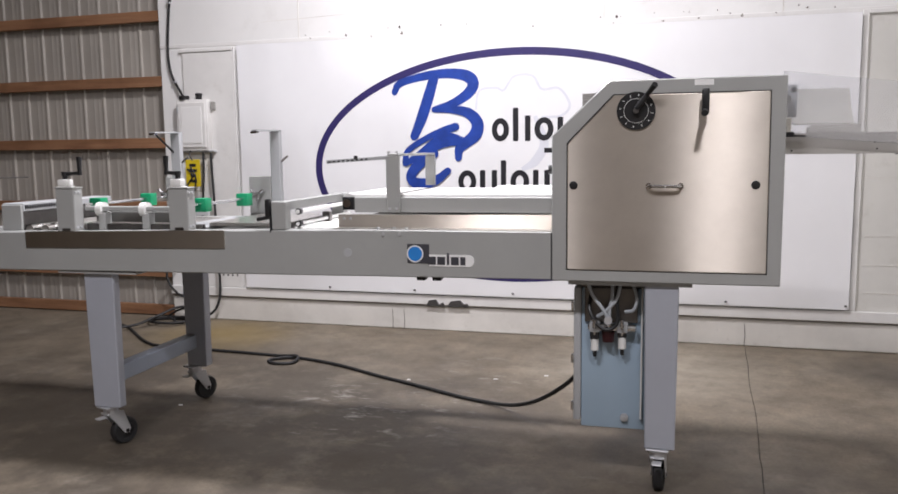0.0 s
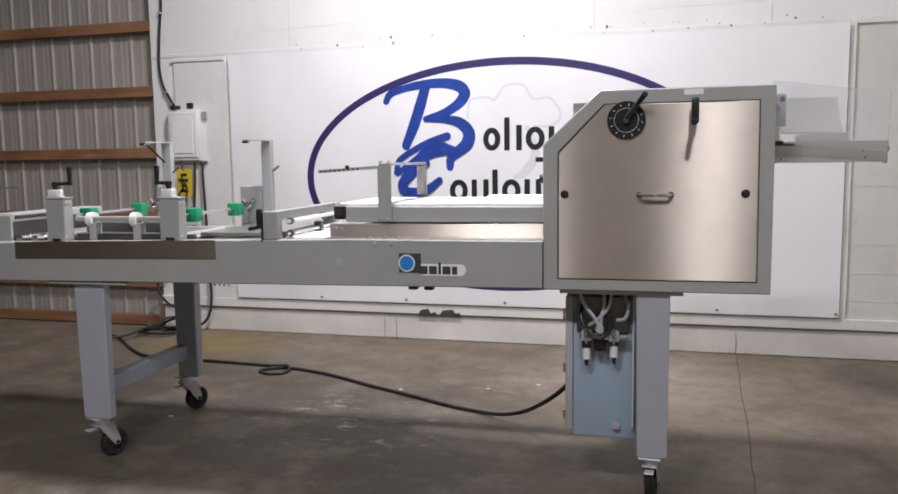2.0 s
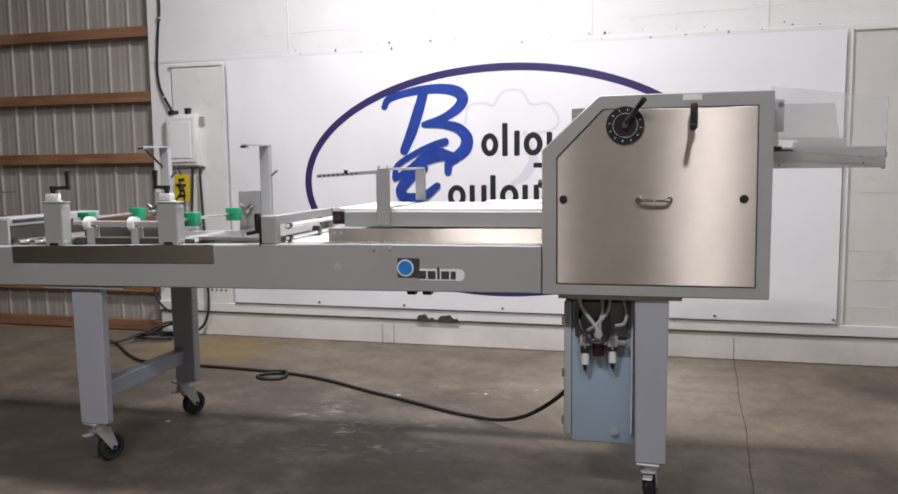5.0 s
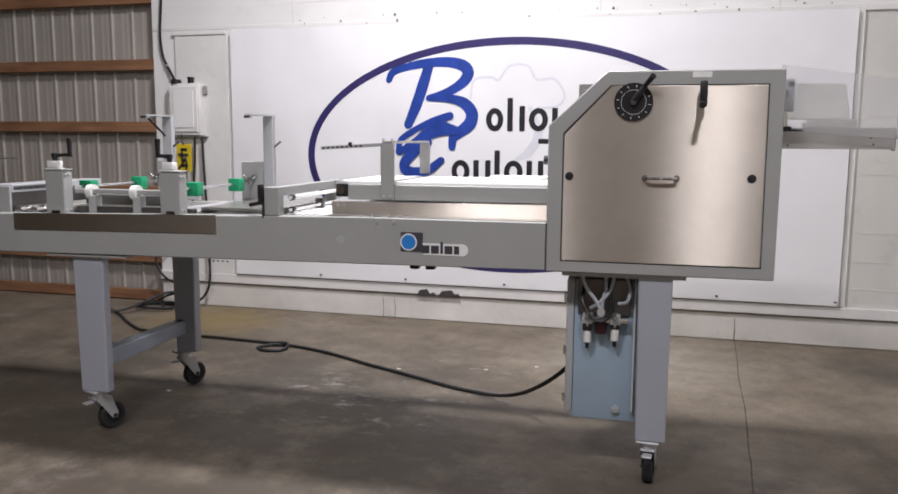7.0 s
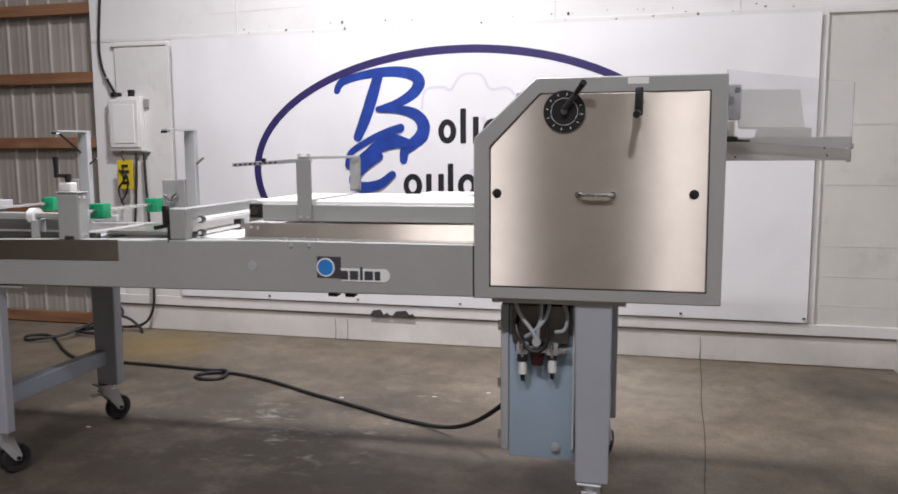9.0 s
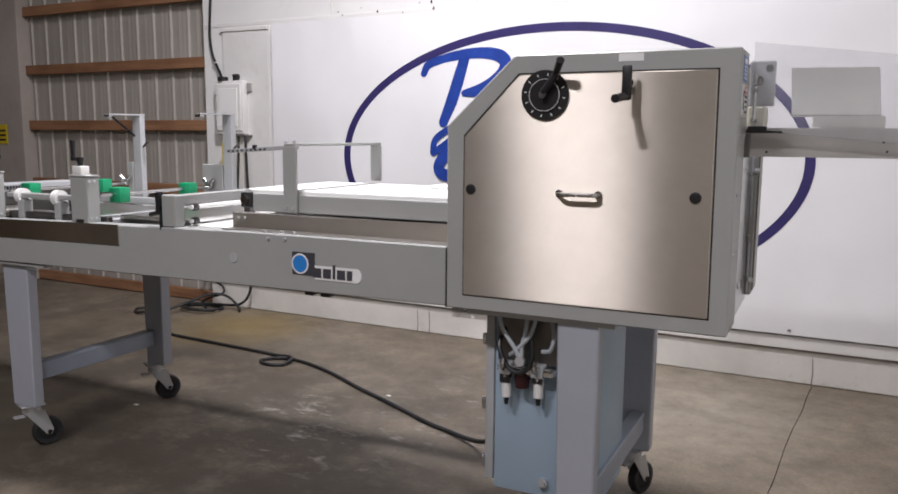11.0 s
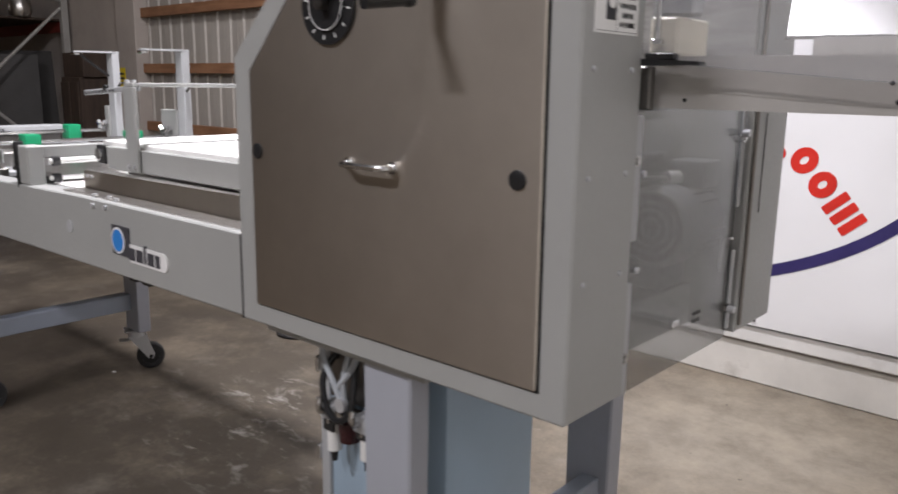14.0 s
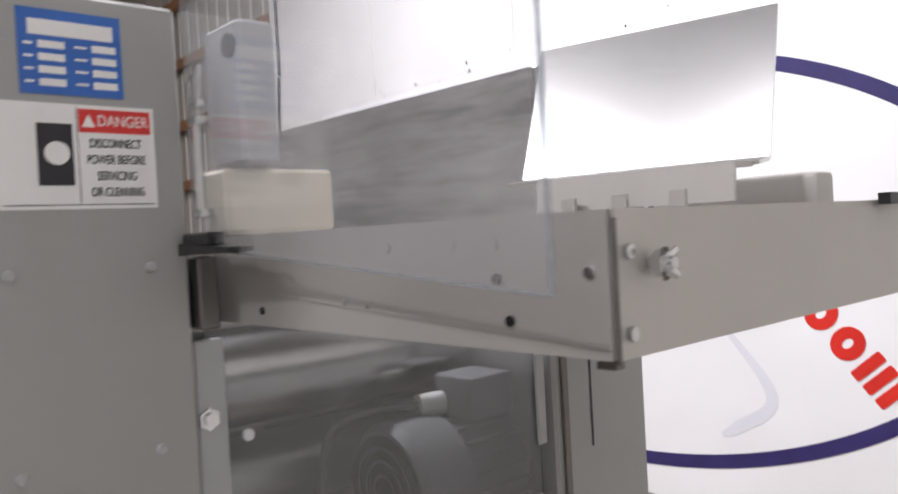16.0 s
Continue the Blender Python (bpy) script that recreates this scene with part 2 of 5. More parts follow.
CEILING = painted("ceiling_paint", (0.13, 0.13, 0.13), 0.8, 0.05, 0.1)
RIBBED = painted("galvanised_wall_sheet", (0.37, 0.345, 0.31), 0.5, 0.10, 0.2, (0.28, 0.25, 0.21), 1.2, 0.1, 0.5)
LUMBER = wood("bare_lumber", (0.36, 0.19, 0.10), (0.22, 0.105, 0.052), (0.25, 3, 3))
OLD_WOOD = wood("dark_old_wood", (0.075, 0.048, 0.034), (0.032, 0.021, 0.015), (3, 3, 0.3))
BANNER_FLAT = painted("white_vinyl", (0.79, 0.79, 0.80), 0.42, 0.03, 0.06, (0.6, 0.6, 0.62), 1.2, 0.05, 0.45)
def waved(m, scale, dist):
    """Adds slow waves to a sheet that hangs a little loose."""
    t = m.node_tree
    b = t.nodes["Principled BSDF"]
    bumped(t, b, noise_node(t, scale, 2, 0.4, (1, 1, 0.6)).outputs[0], 0.5, dist)
    return m


BANNER = waved(BANNER_FLAT, 1.9, 0.10)
NAVY = painted("navy_ink", (0.034, 0.027, 0.115), 0.4, 0.15, 0.1, (0.2, 0.2, 0.3), 6, 0.05)
BLUE_INK = painted("blue_ink", (0.018, 0.052, 0.29), 0.4, 0.25, 0.2, (0.08, 0.14, 0.42), 9, 0.05)
BLACK_INK = painted("black_ink", (0.018, 0.018, 0.022), 0.4, 0.1, 0.1, (0.05, 0.05, 0.05), 8, 0.05)
RED_INK = painted("red_ink", (0.62, 0.03, 0.02), 0.4, 0.1, 0.1, (0.5, 0.1, 0.08), 8, 0.05)
PALE_INK = painted("pale_grey_ink", (0.66, 0.67, 0.72), 0.4, 0.03, 0.05, (0.6, 0.6, 0.65), 8, 0.05)
GREY_PAINT = painted("machine_grey_enamel", (0.333, 0.338, 0.328), 0.42, 0.05, 0.12, (0.2, 0.19, 0.18), 2.5, 0.12, 0.5)
PALE_GREY = painted("light_grey_enamel", (0.40, 0.41, 0.42), 0.42, 0.05, 0.12, (0.25, 0.24, 0.22), 3, 0.1, 0.5)
LEG_PAINT = painted("bluish_grey_enamel", (0.360, 0.376, 0.420), 0.42, 0.05, 0.15, (0.2, 0.19, 0.18), 2.5, 0.12, 0.5)
CROSS_PAINT = painted("slate_grey_enamel", (0.28, 0.315, 0.375), 0.42, 0.06, 0.15, (0.15, 0.15, 0.15), 2.5, 0.12, 0.5)
DULL_WALL = painted("dull_white_wall_paint", (0.62, 0.61, 0.575), 0.75, 0.07, 0.45, (0.36, 0.33, 0.29), 1.6, 0.35, 0.25)
BLUE_GREY = painted("electrical_box_enamel", (0.33, 0.43, 0.525), 0.4, 0.05, 0.1, (0.2, 0.2, 0.2), 2.5, 0.1, 0.5)
BRUSHED = brushed()
STEEL = metal("stainless_sheet", (0.60, 0.58, 0.55), 0.30, 0.0, (1, 20, 20), 0.15, 0.08)
TRAY_STEEL = metal("dull_stainless", (0.50, 0.485, 0.46), 0.45, 0.0, (1, 15, 15), 0.12, 0.1, 0.45)
STREAKED_STEEL = streaked("streaked_stainless", (0.46, 0.45, 0.43), (0.22, 0.21, 0.20))
POLISHED = metal("polished_stainless", (0.72, 0.72, 0.71), 0.30, 0.0, (1, 12, 12), 0.06, 0.03)
CHUTE_STEEL = metal("bright_chute_stainless", (0.74, 0.74, 0.73), 0.24, 0.0, (1, 6, 6), 0.05, 0.015, relief=0.008)
ZINC = metal("dull_zinc_plate", (0.62, 0.63, 0.65), 0.38, 0.0, None, 0.15, 0.08, 0.5)
CHROME = metal("bright_zinc", (0.70, 0.70, 0.70), 0.20, 0.0, None, 0.2, 0.1)
DARK_STEEL = metal("plain_dark_steel", (0.20, 0.19, 0.18), 0.40, 0.0, None, 0.3, 0.1)
BELT = painted("white_belt", (0.83, 0.83, 0.81), 0.55, 0.02, 0.06, (0.6, 0.56, 0.48), 5, 0.1)
BLACK = painted("black_plastic", (0.016, 0.016, 0.017), 0.38, 0.2, 0.1, (0.06, 0.06, 0.06), 10, 0.1)
RUBBER = painted("black_rubber", (0.022, 0.022, 0.023), 0.6, 0.25, 0.3, (0.08, 0.075, 0.07), 14, 0.3)
WHITE_PLASTIC = painted("white_plastic", (0.74, 0.74, 0.72), 0.4, 0.03, 0.1, (0.5, 0.47, 0.42), 9, 0.05)
CREAM = painted("cream_plastic", (0.70, 0.66, 0.55), 0.45, 0.04, 0.12, (0.5, 0.44, 0.34), 6, 0.05)
GREEN = painted("green_plastic", (0.008, 0.26, 0.115), 0.4, 0.08, 0.1, (0.02, 0.15, 0.06), 9, 0.05)
WINE = painted("dark_red_plastic", (0.035, 0.008, 0.010), 0.3, 0.1, 0.05, (0.1, 0.05, 0.05), 9, 0.05)
HOSE = painted("grey_air_hose", (0.42, 0.45, 0.48), 0.35, 0.05, 0.1, (0.2, 0.2, 0.2), 9, 0.05)
YELLOW = painted("yellow_card", (0.62, 0.47, 0.02), 0.5, 0.06, 0.15, (0.3, 0.2, 0.03), 8, 0.05)
LABEL_WHITE = painted("white_label", (0.78, 0.78, 0.77), 0.4, 0.03, 0.08, (0.5, 0.5, 0.5), 12, 0.02)
LABEL_RED = painted("red_label", (0.62, 0.035, 0.03), 0.4, 0.05, 0.08, (0.5, 0.2, 0.2), 12, 0.02)
LABEL_BLUE = painted("blue_label", (0.03, 0.13, 0.46), 0.35, 0.08, 0.1, (0.2, 0.3, 0.5), 12, 0.02)
LOGO_BLUE = painted("bright_blue_label", (0.03, 0.22, 0.62), 0.35, 0.05, 0.05, (0.2, 0.3, 0.5), 12, 0.02)
LOGO_GREY = painted("charcoal_label", (0.055, 0.055, 0.065), 0.35, 0.1, 0.1, (0.1, 0.1, 0.1), 12, 0.02)
CHEST_BLUE = painted("blue_tool_chest_enamel", (0.012, 0.055, 0.30), 0.35, 0.08, 0.1, (0.05, 0.05, 0.08), 3, 0.05)
RACK_GREY = painted("rack_grey_paint", (0.33, 0.32, 0.30), 0.5, 0.1, 0.3, (0.12, 0.1, 0.08), 4, 0.1)
RACK_RED = painted("rack_red_paint", (0.19, 0.028, 0.02), 0.5, 0.15, 0.3, (0.06, 0.03, 0.02), 4, 0.1)
LADDER_RED = painted("red_fibreglass", (0.17, 0.016, 0.011), 0.45, 0.1, 0.3, (0.1, 0.04, 0.03), 5, 0.1)
CARD = painted("brown_cardboard", (0.34, 0.22, 0.12), 0.85, 0.1, 0.2, (0.2, 0.13, 0.07), 3, 0.2)
DARK_BOARD = painted("dark_grey_board", (0.055, 0.052, 0.05), 0.6, 0.25, 0.3, (0.12, 0.1, 0.08), 1.5, 0.2)
MOTOR_GREY = painted("motor_grey_paint", (0.17, 0.175, 0.18), 0.5, 0.08, 0.3, (0.15, 0.14, 0.13), 6, 0.15)
EDGE_CLEAR = clear("cut_acrylic_edge", (0.72, 0.75, 0.78), 0.2, (0.7, 0.72, 0.75))
ACRYLIC = clear("clear_acrylic", (0.97, 0.97, 0.98), 0.09, rough=0.08)
SMOKED = clear("scratched_clear_guard", (0.78, 0.785, 0.79), 0.12, (0.42, 0.425, 0.43), 0.12, 2.8)


# ---- mesh tools ----
def box(bm, x0, x1, y0, y1, z0, z1, bevel=0.0, segs=1):
    r = bmesh.ops.create_cube(bm, size=1.0)
    vs = r["verts"]
    bmesh.ops.scale(bm, vec=(abs(x1 - x0), abs(y1 - y0), abs(z1 - z0)), verts=vs)
    bmesh.ops.translate(bm, vec=((x0 + x1) / 2, (y0 + y1) / 2, (z0 + z1) / 2), verts=vs)
    if bevel:
        es = list({e for v in vs for e in v.link_edges})
        bmesh.ops.bevel(bm, geom=es, offset=bevel, segments=segs, affect="EDGES", profile=0.5)
    return bm


def prism(bm, pts, a0, a1, axis="y", bevel=0.0):
    """A flat outline of (p, q) points drawn out along an axis from a0 to a1: y takes (x, z), x takes (y, z), z takes (x, y)."""
    def at(p, q, a):
        return {"y": (p, a, q), "x": (a, p, q), "z": (p, q, a)}[axis]
    lo = [bm.verts.new(at(p, q, a0)) for p, q in pts]
    hi = [bm.verts.new(at(p, q, a1)) for p, q in pts]
    fs = [bm.faces.new(lo), bm.faces.new(hi[::-1])]
    k = len(pts)
    for i in range(k):
        fs.append(bm.faces.new((lo[i], hi[i], hi[(i + 1) % k], lo[(i + 1) % k])))
    bmesh.ops.recalc_face_normals(bm, faces=fs)
    if bevel:
        es = list({e for f in fs for e in f.edges})
        bmesh.ops.bevel(bm, geom=es, offset=bevel, segments=1, affect="EDGES")
    return bm


def rod(bm, a, b, r, segs=14, r2=None):
    a, b = Vector(a), Vector(b)
    d = b - a
    m = Matrix.Translation((a + b) / 2) @ d.to_track_quat("Z", "Y").to_matrix().to_4x4()
    bmesh.ops.create_cone(bm, cap_ends=True, segments=segs, radius1=r, radius2=r if r2 is None else r2, depth=d.length, matrix=m)
    return bm


def smooth_path(pts, per=6):
    p = [Vector(q) for q in pts]
    p = [2 * p[0] - p[1]] + p + [2 * p[-1] - p[-2]]
    out = []
    for i in range(1, len(p) - 2):
        for k in range(per):
            s = k / per
            a, b, c, d = p[i - 1:i + 3]
            out.append(0.5 * ((2 * b) + (c - a) * s + (2 * a - 5 * b + 4 * c - d) * s * s + (3 * b - 3 * c + d - a) * s ** 3))
    return out + [p[-2]]


def tube(bm, pts, r, segs=8, per=6):
    path = smooth_path(pts, per)
    rings, up = [], Vector((0.3, 0.2, 1)).normalized()
    for i, q in enumerate(path):
        d = (path[min(i + 1, len(path) - 1)] - path[max(i - 1, 0)]).normalized()
        side = d.cross(up)
        if side.length < 0.05:
            side = d.cross(Vector((1, 0, 0)))
        side.normalize()
        nrm = side.cross(d).normalized()
        up = nrm if nrm.length > 0.1 else up
        rings.append([bm.verts.new(q + r * (math.cos(6.2832 * k / segs) * side + math.sin(6.2832 * k / segs) * nrm)) for k in range(segs)])
    for a, b in zip(rings, rings[1:]):
        for k in range(segs):
            bm.faces.new((a[k], a[(k + 1) % segs], b[(k + 1) % segs], b[k]))
    bm.faces.new(rings[0][::-1])
    bm.faces.new(rings[-1])
    return bm


def ribbon(bm, pts, widths, y, thick=0.0015, per=7):
    """A brush stroke standing in the plane y: points (x, z) with a width each."""
    path = smooth_path([(p, 0, q) for p, q in pts], per)
    n = len(path)
    row = []
    for i, q in enumerate(path):
        s = i / (n - 1) * (len(widths) - 1)
        k = min(int(s), len(widths) - 2)
        w = widths[k] * (1 - s + k) + widths[k + 1] * (s - k)
        d = (path[min(i + 1, n - 1)] - path[max(i - 1, 0)]).normalized()
        side = Vector((-d.z, 0, d.x))
        row.append([bm.verts.new(q + o) for o in (side * w / 2 + Vector((0, y, 0)), -side * w / 2 + Vector((0, y, 0)),
                                                   -side * w / 2 + Vector((0, y - thick, 0)), side * w / 2 + Vector((0, y - thick, 0)))])
    fs = [bm.faces.new(row[0]), bm.faces.new(row[-1][::-1])]
    for a, b in zip(row, row[1:]):
        for k in range(4):
            fs.append(bm.faces.new((a[k], b[k], b[(k + 1) % 4], a[(k + 1) % 4])))
    bmesh.ops.recalc_face_normals(bm, faces=fs)
    return bm


def B():
    return bmesh.new()


def mesh_of(name, bm, mat):
    bmesh.ops.recalc_face_normals(bm, faces=bm.faces)
    uv = bm.loops.layers.uv.new("grain")         # along the sheet and up it
    for fc in bm.faces:
        for lp in fc.loops:
            lp[uv].uv = (lp.vert.co.x, lp.vert.co.z)
    me = bpy.data.meshes.new(name)
    bm.to_mesh(me)
    bm.free()
    me.materials.append(mat)
    me.shade_smooth()
    me.set_sharp_from_angle(angle=radians(32))
    return me


def part(name, bm, mat, parent, label=""):
    ob = new(name, mesh_of(name, bm, mat))
    ob.parent = parent
    return tagged(ob, label)


def thing(name, label, category, place=None, group="", kind=""):
    ob = new(name)
    ob.empty_display_size = 0.1
    if place is not None:
        ob.matrix_world = place
    return tagged(ob, label, category, group, kind)


def solid(name, bm, mat, label, category="", kind="", group=""):
    return tagged(new(name, mesh_of(name, bm, mat)), label, category, group, kind)


def words(name, text, size, mat, parent, m, label=""):
    """Lettering in the built-in font as a thin mesh, lying in the plane of m."""
    cu = bpy.data.curves.new(name, "FONT")
    cu.body, cu.size, cu.align_x, cu.align_y, cu.extrude = text, size, "CENTER", "CENTER", 0.0003
    tmp = bpy.data.objects.new("tmp", cu)
    scene.collection.objects.link(tmp)
    me = bpy.data.meshes.new_from_object(tmp.evaluated_get(bpy.context.evaluated_depsgraph_get()))
    bpy.data.objects.remove(tmp)
    me.materials.clear()
    me.materials.append(mat)
    ob = new(name, me)
    ob.parent = parent
    ob.matrix_local = m
    return tagged(ob, label)


# ---- the hall ----
WY = 6.05                                    # face of the long white wall
JOINT = random.Random(11)


def joint_line():
    """The ragged line where two slabs meet, from the wall into the hall."""
    pts, y = [], 6.6
    while y > -9:
        pts.append((0.545 - 0.052 * (6.05 - y) + JOINT.uniform(-0.007, 0.007), y))
        y -= JOINT.uniform(0.12, 0.4) if y > 1 else 2.5
    return pts + [(0.545 - 0.052 * 15.05, -9)]


seam = joint_line()
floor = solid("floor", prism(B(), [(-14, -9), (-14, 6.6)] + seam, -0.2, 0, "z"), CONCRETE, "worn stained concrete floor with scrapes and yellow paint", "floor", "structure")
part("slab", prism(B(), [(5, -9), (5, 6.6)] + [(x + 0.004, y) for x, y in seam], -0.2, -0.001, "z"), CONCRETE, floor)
part("joint_bed", box(B(), -0.3, 0.65, -9, 6.6, -0.21, -0.010), DARK_BOARD, floor)

wall_north = solid("wall_north", box(B(), -4.26, 1.95, WY, WY + 0.16, 0.2, 4.2), WHITE_WALL, "white painted board wall of the hall", "wall", "structure")
solid("curb", box(B(), -4.26, 1.95, WY - 0.006, WY + 0.3, 0, 0.203, 0.008), CURB, "white painted concrete curb under the wall", "curb", "structure")
part("wall_above", box(B(), -14, 5, WY + 0.01, WY + 0.17, 4.2, 6), GREY_WALL, wall_north)
# sill board that stands proud over the curb, and flat battens on the boards
trim = thing("trim", "white painted boards and battens on the wall", "trim", kind="structure")
part("sill_board", box(B(), -4.26, 1.95, WY - 0.028, WY, 0.215, 0.292, 0.004), WHITE_TRIM, trim)
# dark strip painted in for the shade line under the sill
part("sill_shade", box(B(), -4.26, 1.773, WY - 0.016, WY - 0.001, 0.2035, 0.2145), DULL_GREY, trim, "dull grey strip painted in for the shade under the sill")
for x, w, h in ((-1.83, 0.12, 0.055), (-1.755, 0.05, 0.03), (-1.635, 0.16, 0.055), (-1.555, 0.05, 0.03)):
    part("torn_edge", prism(B(), [(x - w / 2, 0.205), (x + w / 2, 0.205), (x + w * 0.2, 0.205 + h), (x - w * 0.3, 0.205 + h * 0.8)], WY - 0.034, WY - 0.0285, "y"), DARK_BOARD, trim, "dark torn hole in the board")
for x in (-2.19, -2.09, 0.535):
    part("curb_joint", prism(B(), [(x, 0.0), (x + 0.006, 0.0), (x + 0.010, 0.08), (x + 0.004, 0.166), (x, 0.166), (x + 0.005, 0.08)], WY - 0.0085, WY - 0.0045, "y"), DULL_GREY, trim)
part("batten", box(B(), -4.26, 1.95, WY - 0.005, WY, 2.345, 2.375, 0.002), WHITE_TRIM, trim)
for x in (-2.95, -1.72, -0.5, 0.72):
    part("batten", box(B(), x - 0.004, x + 0.004, WY - 0.004, WY, 2.376, 4.2), CURB, trim)
# chipped paint and nail stubs along the seam over the banner, hairline board joints above it
CHIPS = random.Random(5)
for i in range(30):
    x, z, w = CHIPS.uniform(-2.9, 1.1), 2.365 + CHIPS.uniform(-0.015, 0.05), CHIPS.uniform(0.004, 0.012)
    part("paint_chip", prism(B(), [(x - w, z), (x + w * 0.4, z - w * 0.6), (x + w, z + w * 0.3), (x, z + w * CHIPS.uniform(0.4, 2.2))], WY - 0.0065, WY - 0.0052, "y"), DULL_GREY if i % 3 else OLD_WOOD, trim)
for pts in ([(-1.75, 2.60), (-1.4, 2.625), (-1.05, 2.655), (-0.75, 2.67)], [(-3.3, 2.52), (-2.9, 2.53), (-2.3, 2.55)], [(-0.3, 2.50), (0.1, 2.515), (0.6, 2.52), (1.1, 2.55)]):
    part("board_crack", ribbon(B(), pts, [0.002, 0.006, 0.004, 0.002], WY - 0.0004, 0.001), CURB, trim)
# framed recess at the far end of the banner
part("recess_frame", box(B(), 1.222, 1.262, WY - 0.022, WY, 0.293, 2.36, 0.003), WHITE_TRIM, trim)
part("recess_frame", box(B(), 1.263, 1.773, WY - 0.022, WY, 2.33, 2.36, 0.003), WHITE_TRIM, trim)
part("recess_back", box(B(), 1.263, 1.773, WY - 0.003, WY, 0.293, 2.329), DULL_WALL, trim)
for z in (0.421, 0.617, 0.819, 1.227, 1.62):
    part("board_joint", box(B(), 1.263, 1.77, WY - 0.0055, WY - 0.003, z, z + 0.004), CURB, trim)
# tall boarded-over panel beside the banner
part("panel", box(B(), -4.04, -3.56, WY - 0.018, WY, 0.293, 2.30, 0.004), WHITE_TRIM, trim)
part("panel_edge", box(B(), -3.558, -3.542, WY - 0.022, WY, 0.293, 2.33, 0.003), WHITE_TRIM, trim)
part("panel_edge", box(B(), -4.06, -3.56, WY - 0.028, WY, 2.302, 2.33, 0.003), WHITE_TRIM, trim)
for i in range(5):
    part("nail_hole", rod(B(), (-3.78 + 0.045 * i, WY - 0.016, 0.40), (-3.78 + 0.045 * i, WY - 0.021, 0.40), 0.009, 8), DARK_BOARD, trim)

wall_east = solid("wall_east", box(B(), 1.775, 1.95, -9, WY - 0.001, 0, 6), DULL_WALL, "white painted side wall with scuffs", "wall", "structure")
# cracked caulk down the corner and block joints on the side wall
CRACK = random.Random(3)
for z0, z1 in ((0.98, 1.22), (1.27, 1.30), (0.80, 0.90), (0.60, 0.72), (1.36, 1.47), (1.72, 1.80)):
    w = CRACK.uniform(0.004, 0.010)
    part("caulk_crack", prism(B(), [(1.770 - w, z0), (1.772, z0 + 0.01), (1.7725, z1), (1.770 - w * 0.5, z1 - 0.02)], WY - 0.0075, WY - 0.0032, "y"), DULL_GREY, wall_east)
for i in range(11):
    part("block_joint", box(B(), 1.7728, 1.7745, 3.2, WY - 0.004, 0.2 + 0.2 * i, 0.204 + 0.2 * i), CURB, wall_east)
for x0, x1, z, h in ((1.40, 1.62, 0.42, 0.012), (1.30, 1.40, 0.62, 0.008), (1.55, 1.72, 1.75, 0.03), (1.62, 1.74, 1.92, 0.05)):
    part("paint_scuff", prism(B(), [(x0, z), ((x0 + x1) / 2, z - h * 0.4), (x1, z + h * 0.2), ((x0 + x1) / 2, z + h * 0.5)], WY - 0.0045, WY - 0.0032, "y"), CURB, trim)


def ribbed_sheet(x0, x1, y, z0, z1, pitch=0.207):
    """Profiled wall sheet: flat pans with narrow trapezoid ribs standing out towards the hall."""
    bm, xs = B(), []
    x = x0
    while x < x1:
        for dx, dy in ((0, 0), (pitch * 0.33, 0), (pitch * 0.33 + 0.004, -0.0011), (pitch * 0.33 + 0.012, -0.0011), (pitch * 0.33 + 0.016, 0), (pitch * 0.58, 0), (pitch * 0.58 + 0.004, -0.0011), (pitch * 0.58 + 0.012, -0.0011), (pitch * 0.58 + 0.016, 0), (pitch - 0.036, 0), (pitch - 0.027, -0.016), (pitch - 0.012, -0.016), (pitch - 0.003, 0)):
            if x + dx <= x1:
                xs.append((x + dx, y + dy))
        x += pitch
    lo = [bm.verts.new((p, q, z0)) for p, q in xs]
    hi = [bm.verts.new((p, q, z1)) for p, q in xs]
    for i in range(len(xs) - 1):
        bm.faces.new((lo[i], lo[i + 1], hi[i + 1], hi[i]))
    r = bmesh.ops.extrude_face_region(bm, geom=bm.faces[:])
    bmesh.ops.translate(bm, vec=(0, 0.004, 0), verts=[v for v in r["geom"] if isinstance(v, bmesh.types.BMVert)])
    return bm


solid("wall_ribbed", ribbed_sheet(-6.775, -4.26, 6.14, 0.0, 4.2), RIBBED, "grey ribbed sheet metal wall between lumber rails", "wall", "structure")
for z in (0.055, 0.40, 0.985, 1.545, 2.075, 2.63, 3.2, 3.76):
    solid("girt", box(B(), -6.62, -4.262, 6.065, 6.112, z - 0.045, z + 0.045, 0.003), LUMBER, "bare lumber rail across the ribbed metal wall", "girt", "structure", "wall girts")
solid("wall_corner_post", box(B(), -7.02, -6.625, 6.00, 6.2, 0, 4.2, 0.005), GREY_WALL, "pale painted wall post at the end of the ribbed wall", "post", "structure")
solid("wall_far", box(B(), -14, -7.022, 6.1, 6.25, 0, 4.2), GREY_WALL, "grimy pale wall behind the storage rack", "wall", "structure")
solid("wall_west", box(B(), -14.2, -14.001, -9, 6.6, 0, 6), DARK_WALL, "dim far wall of the hall", "wall", "structure")
solid("wall_south", box(B(), -14.2, 5, -9.2, -9.001, 0, 6), DARK_WALL, "dim wall of the hall", "wall", "structure")
solid("ceiling", box(B(), -14.2, 5, -9.2, 6.6, 6.001, 6.1), CEILING, "plain high ceiling of the hall", "ceiling", "structure")

# ---- banner ----
BY = WY - 0.045
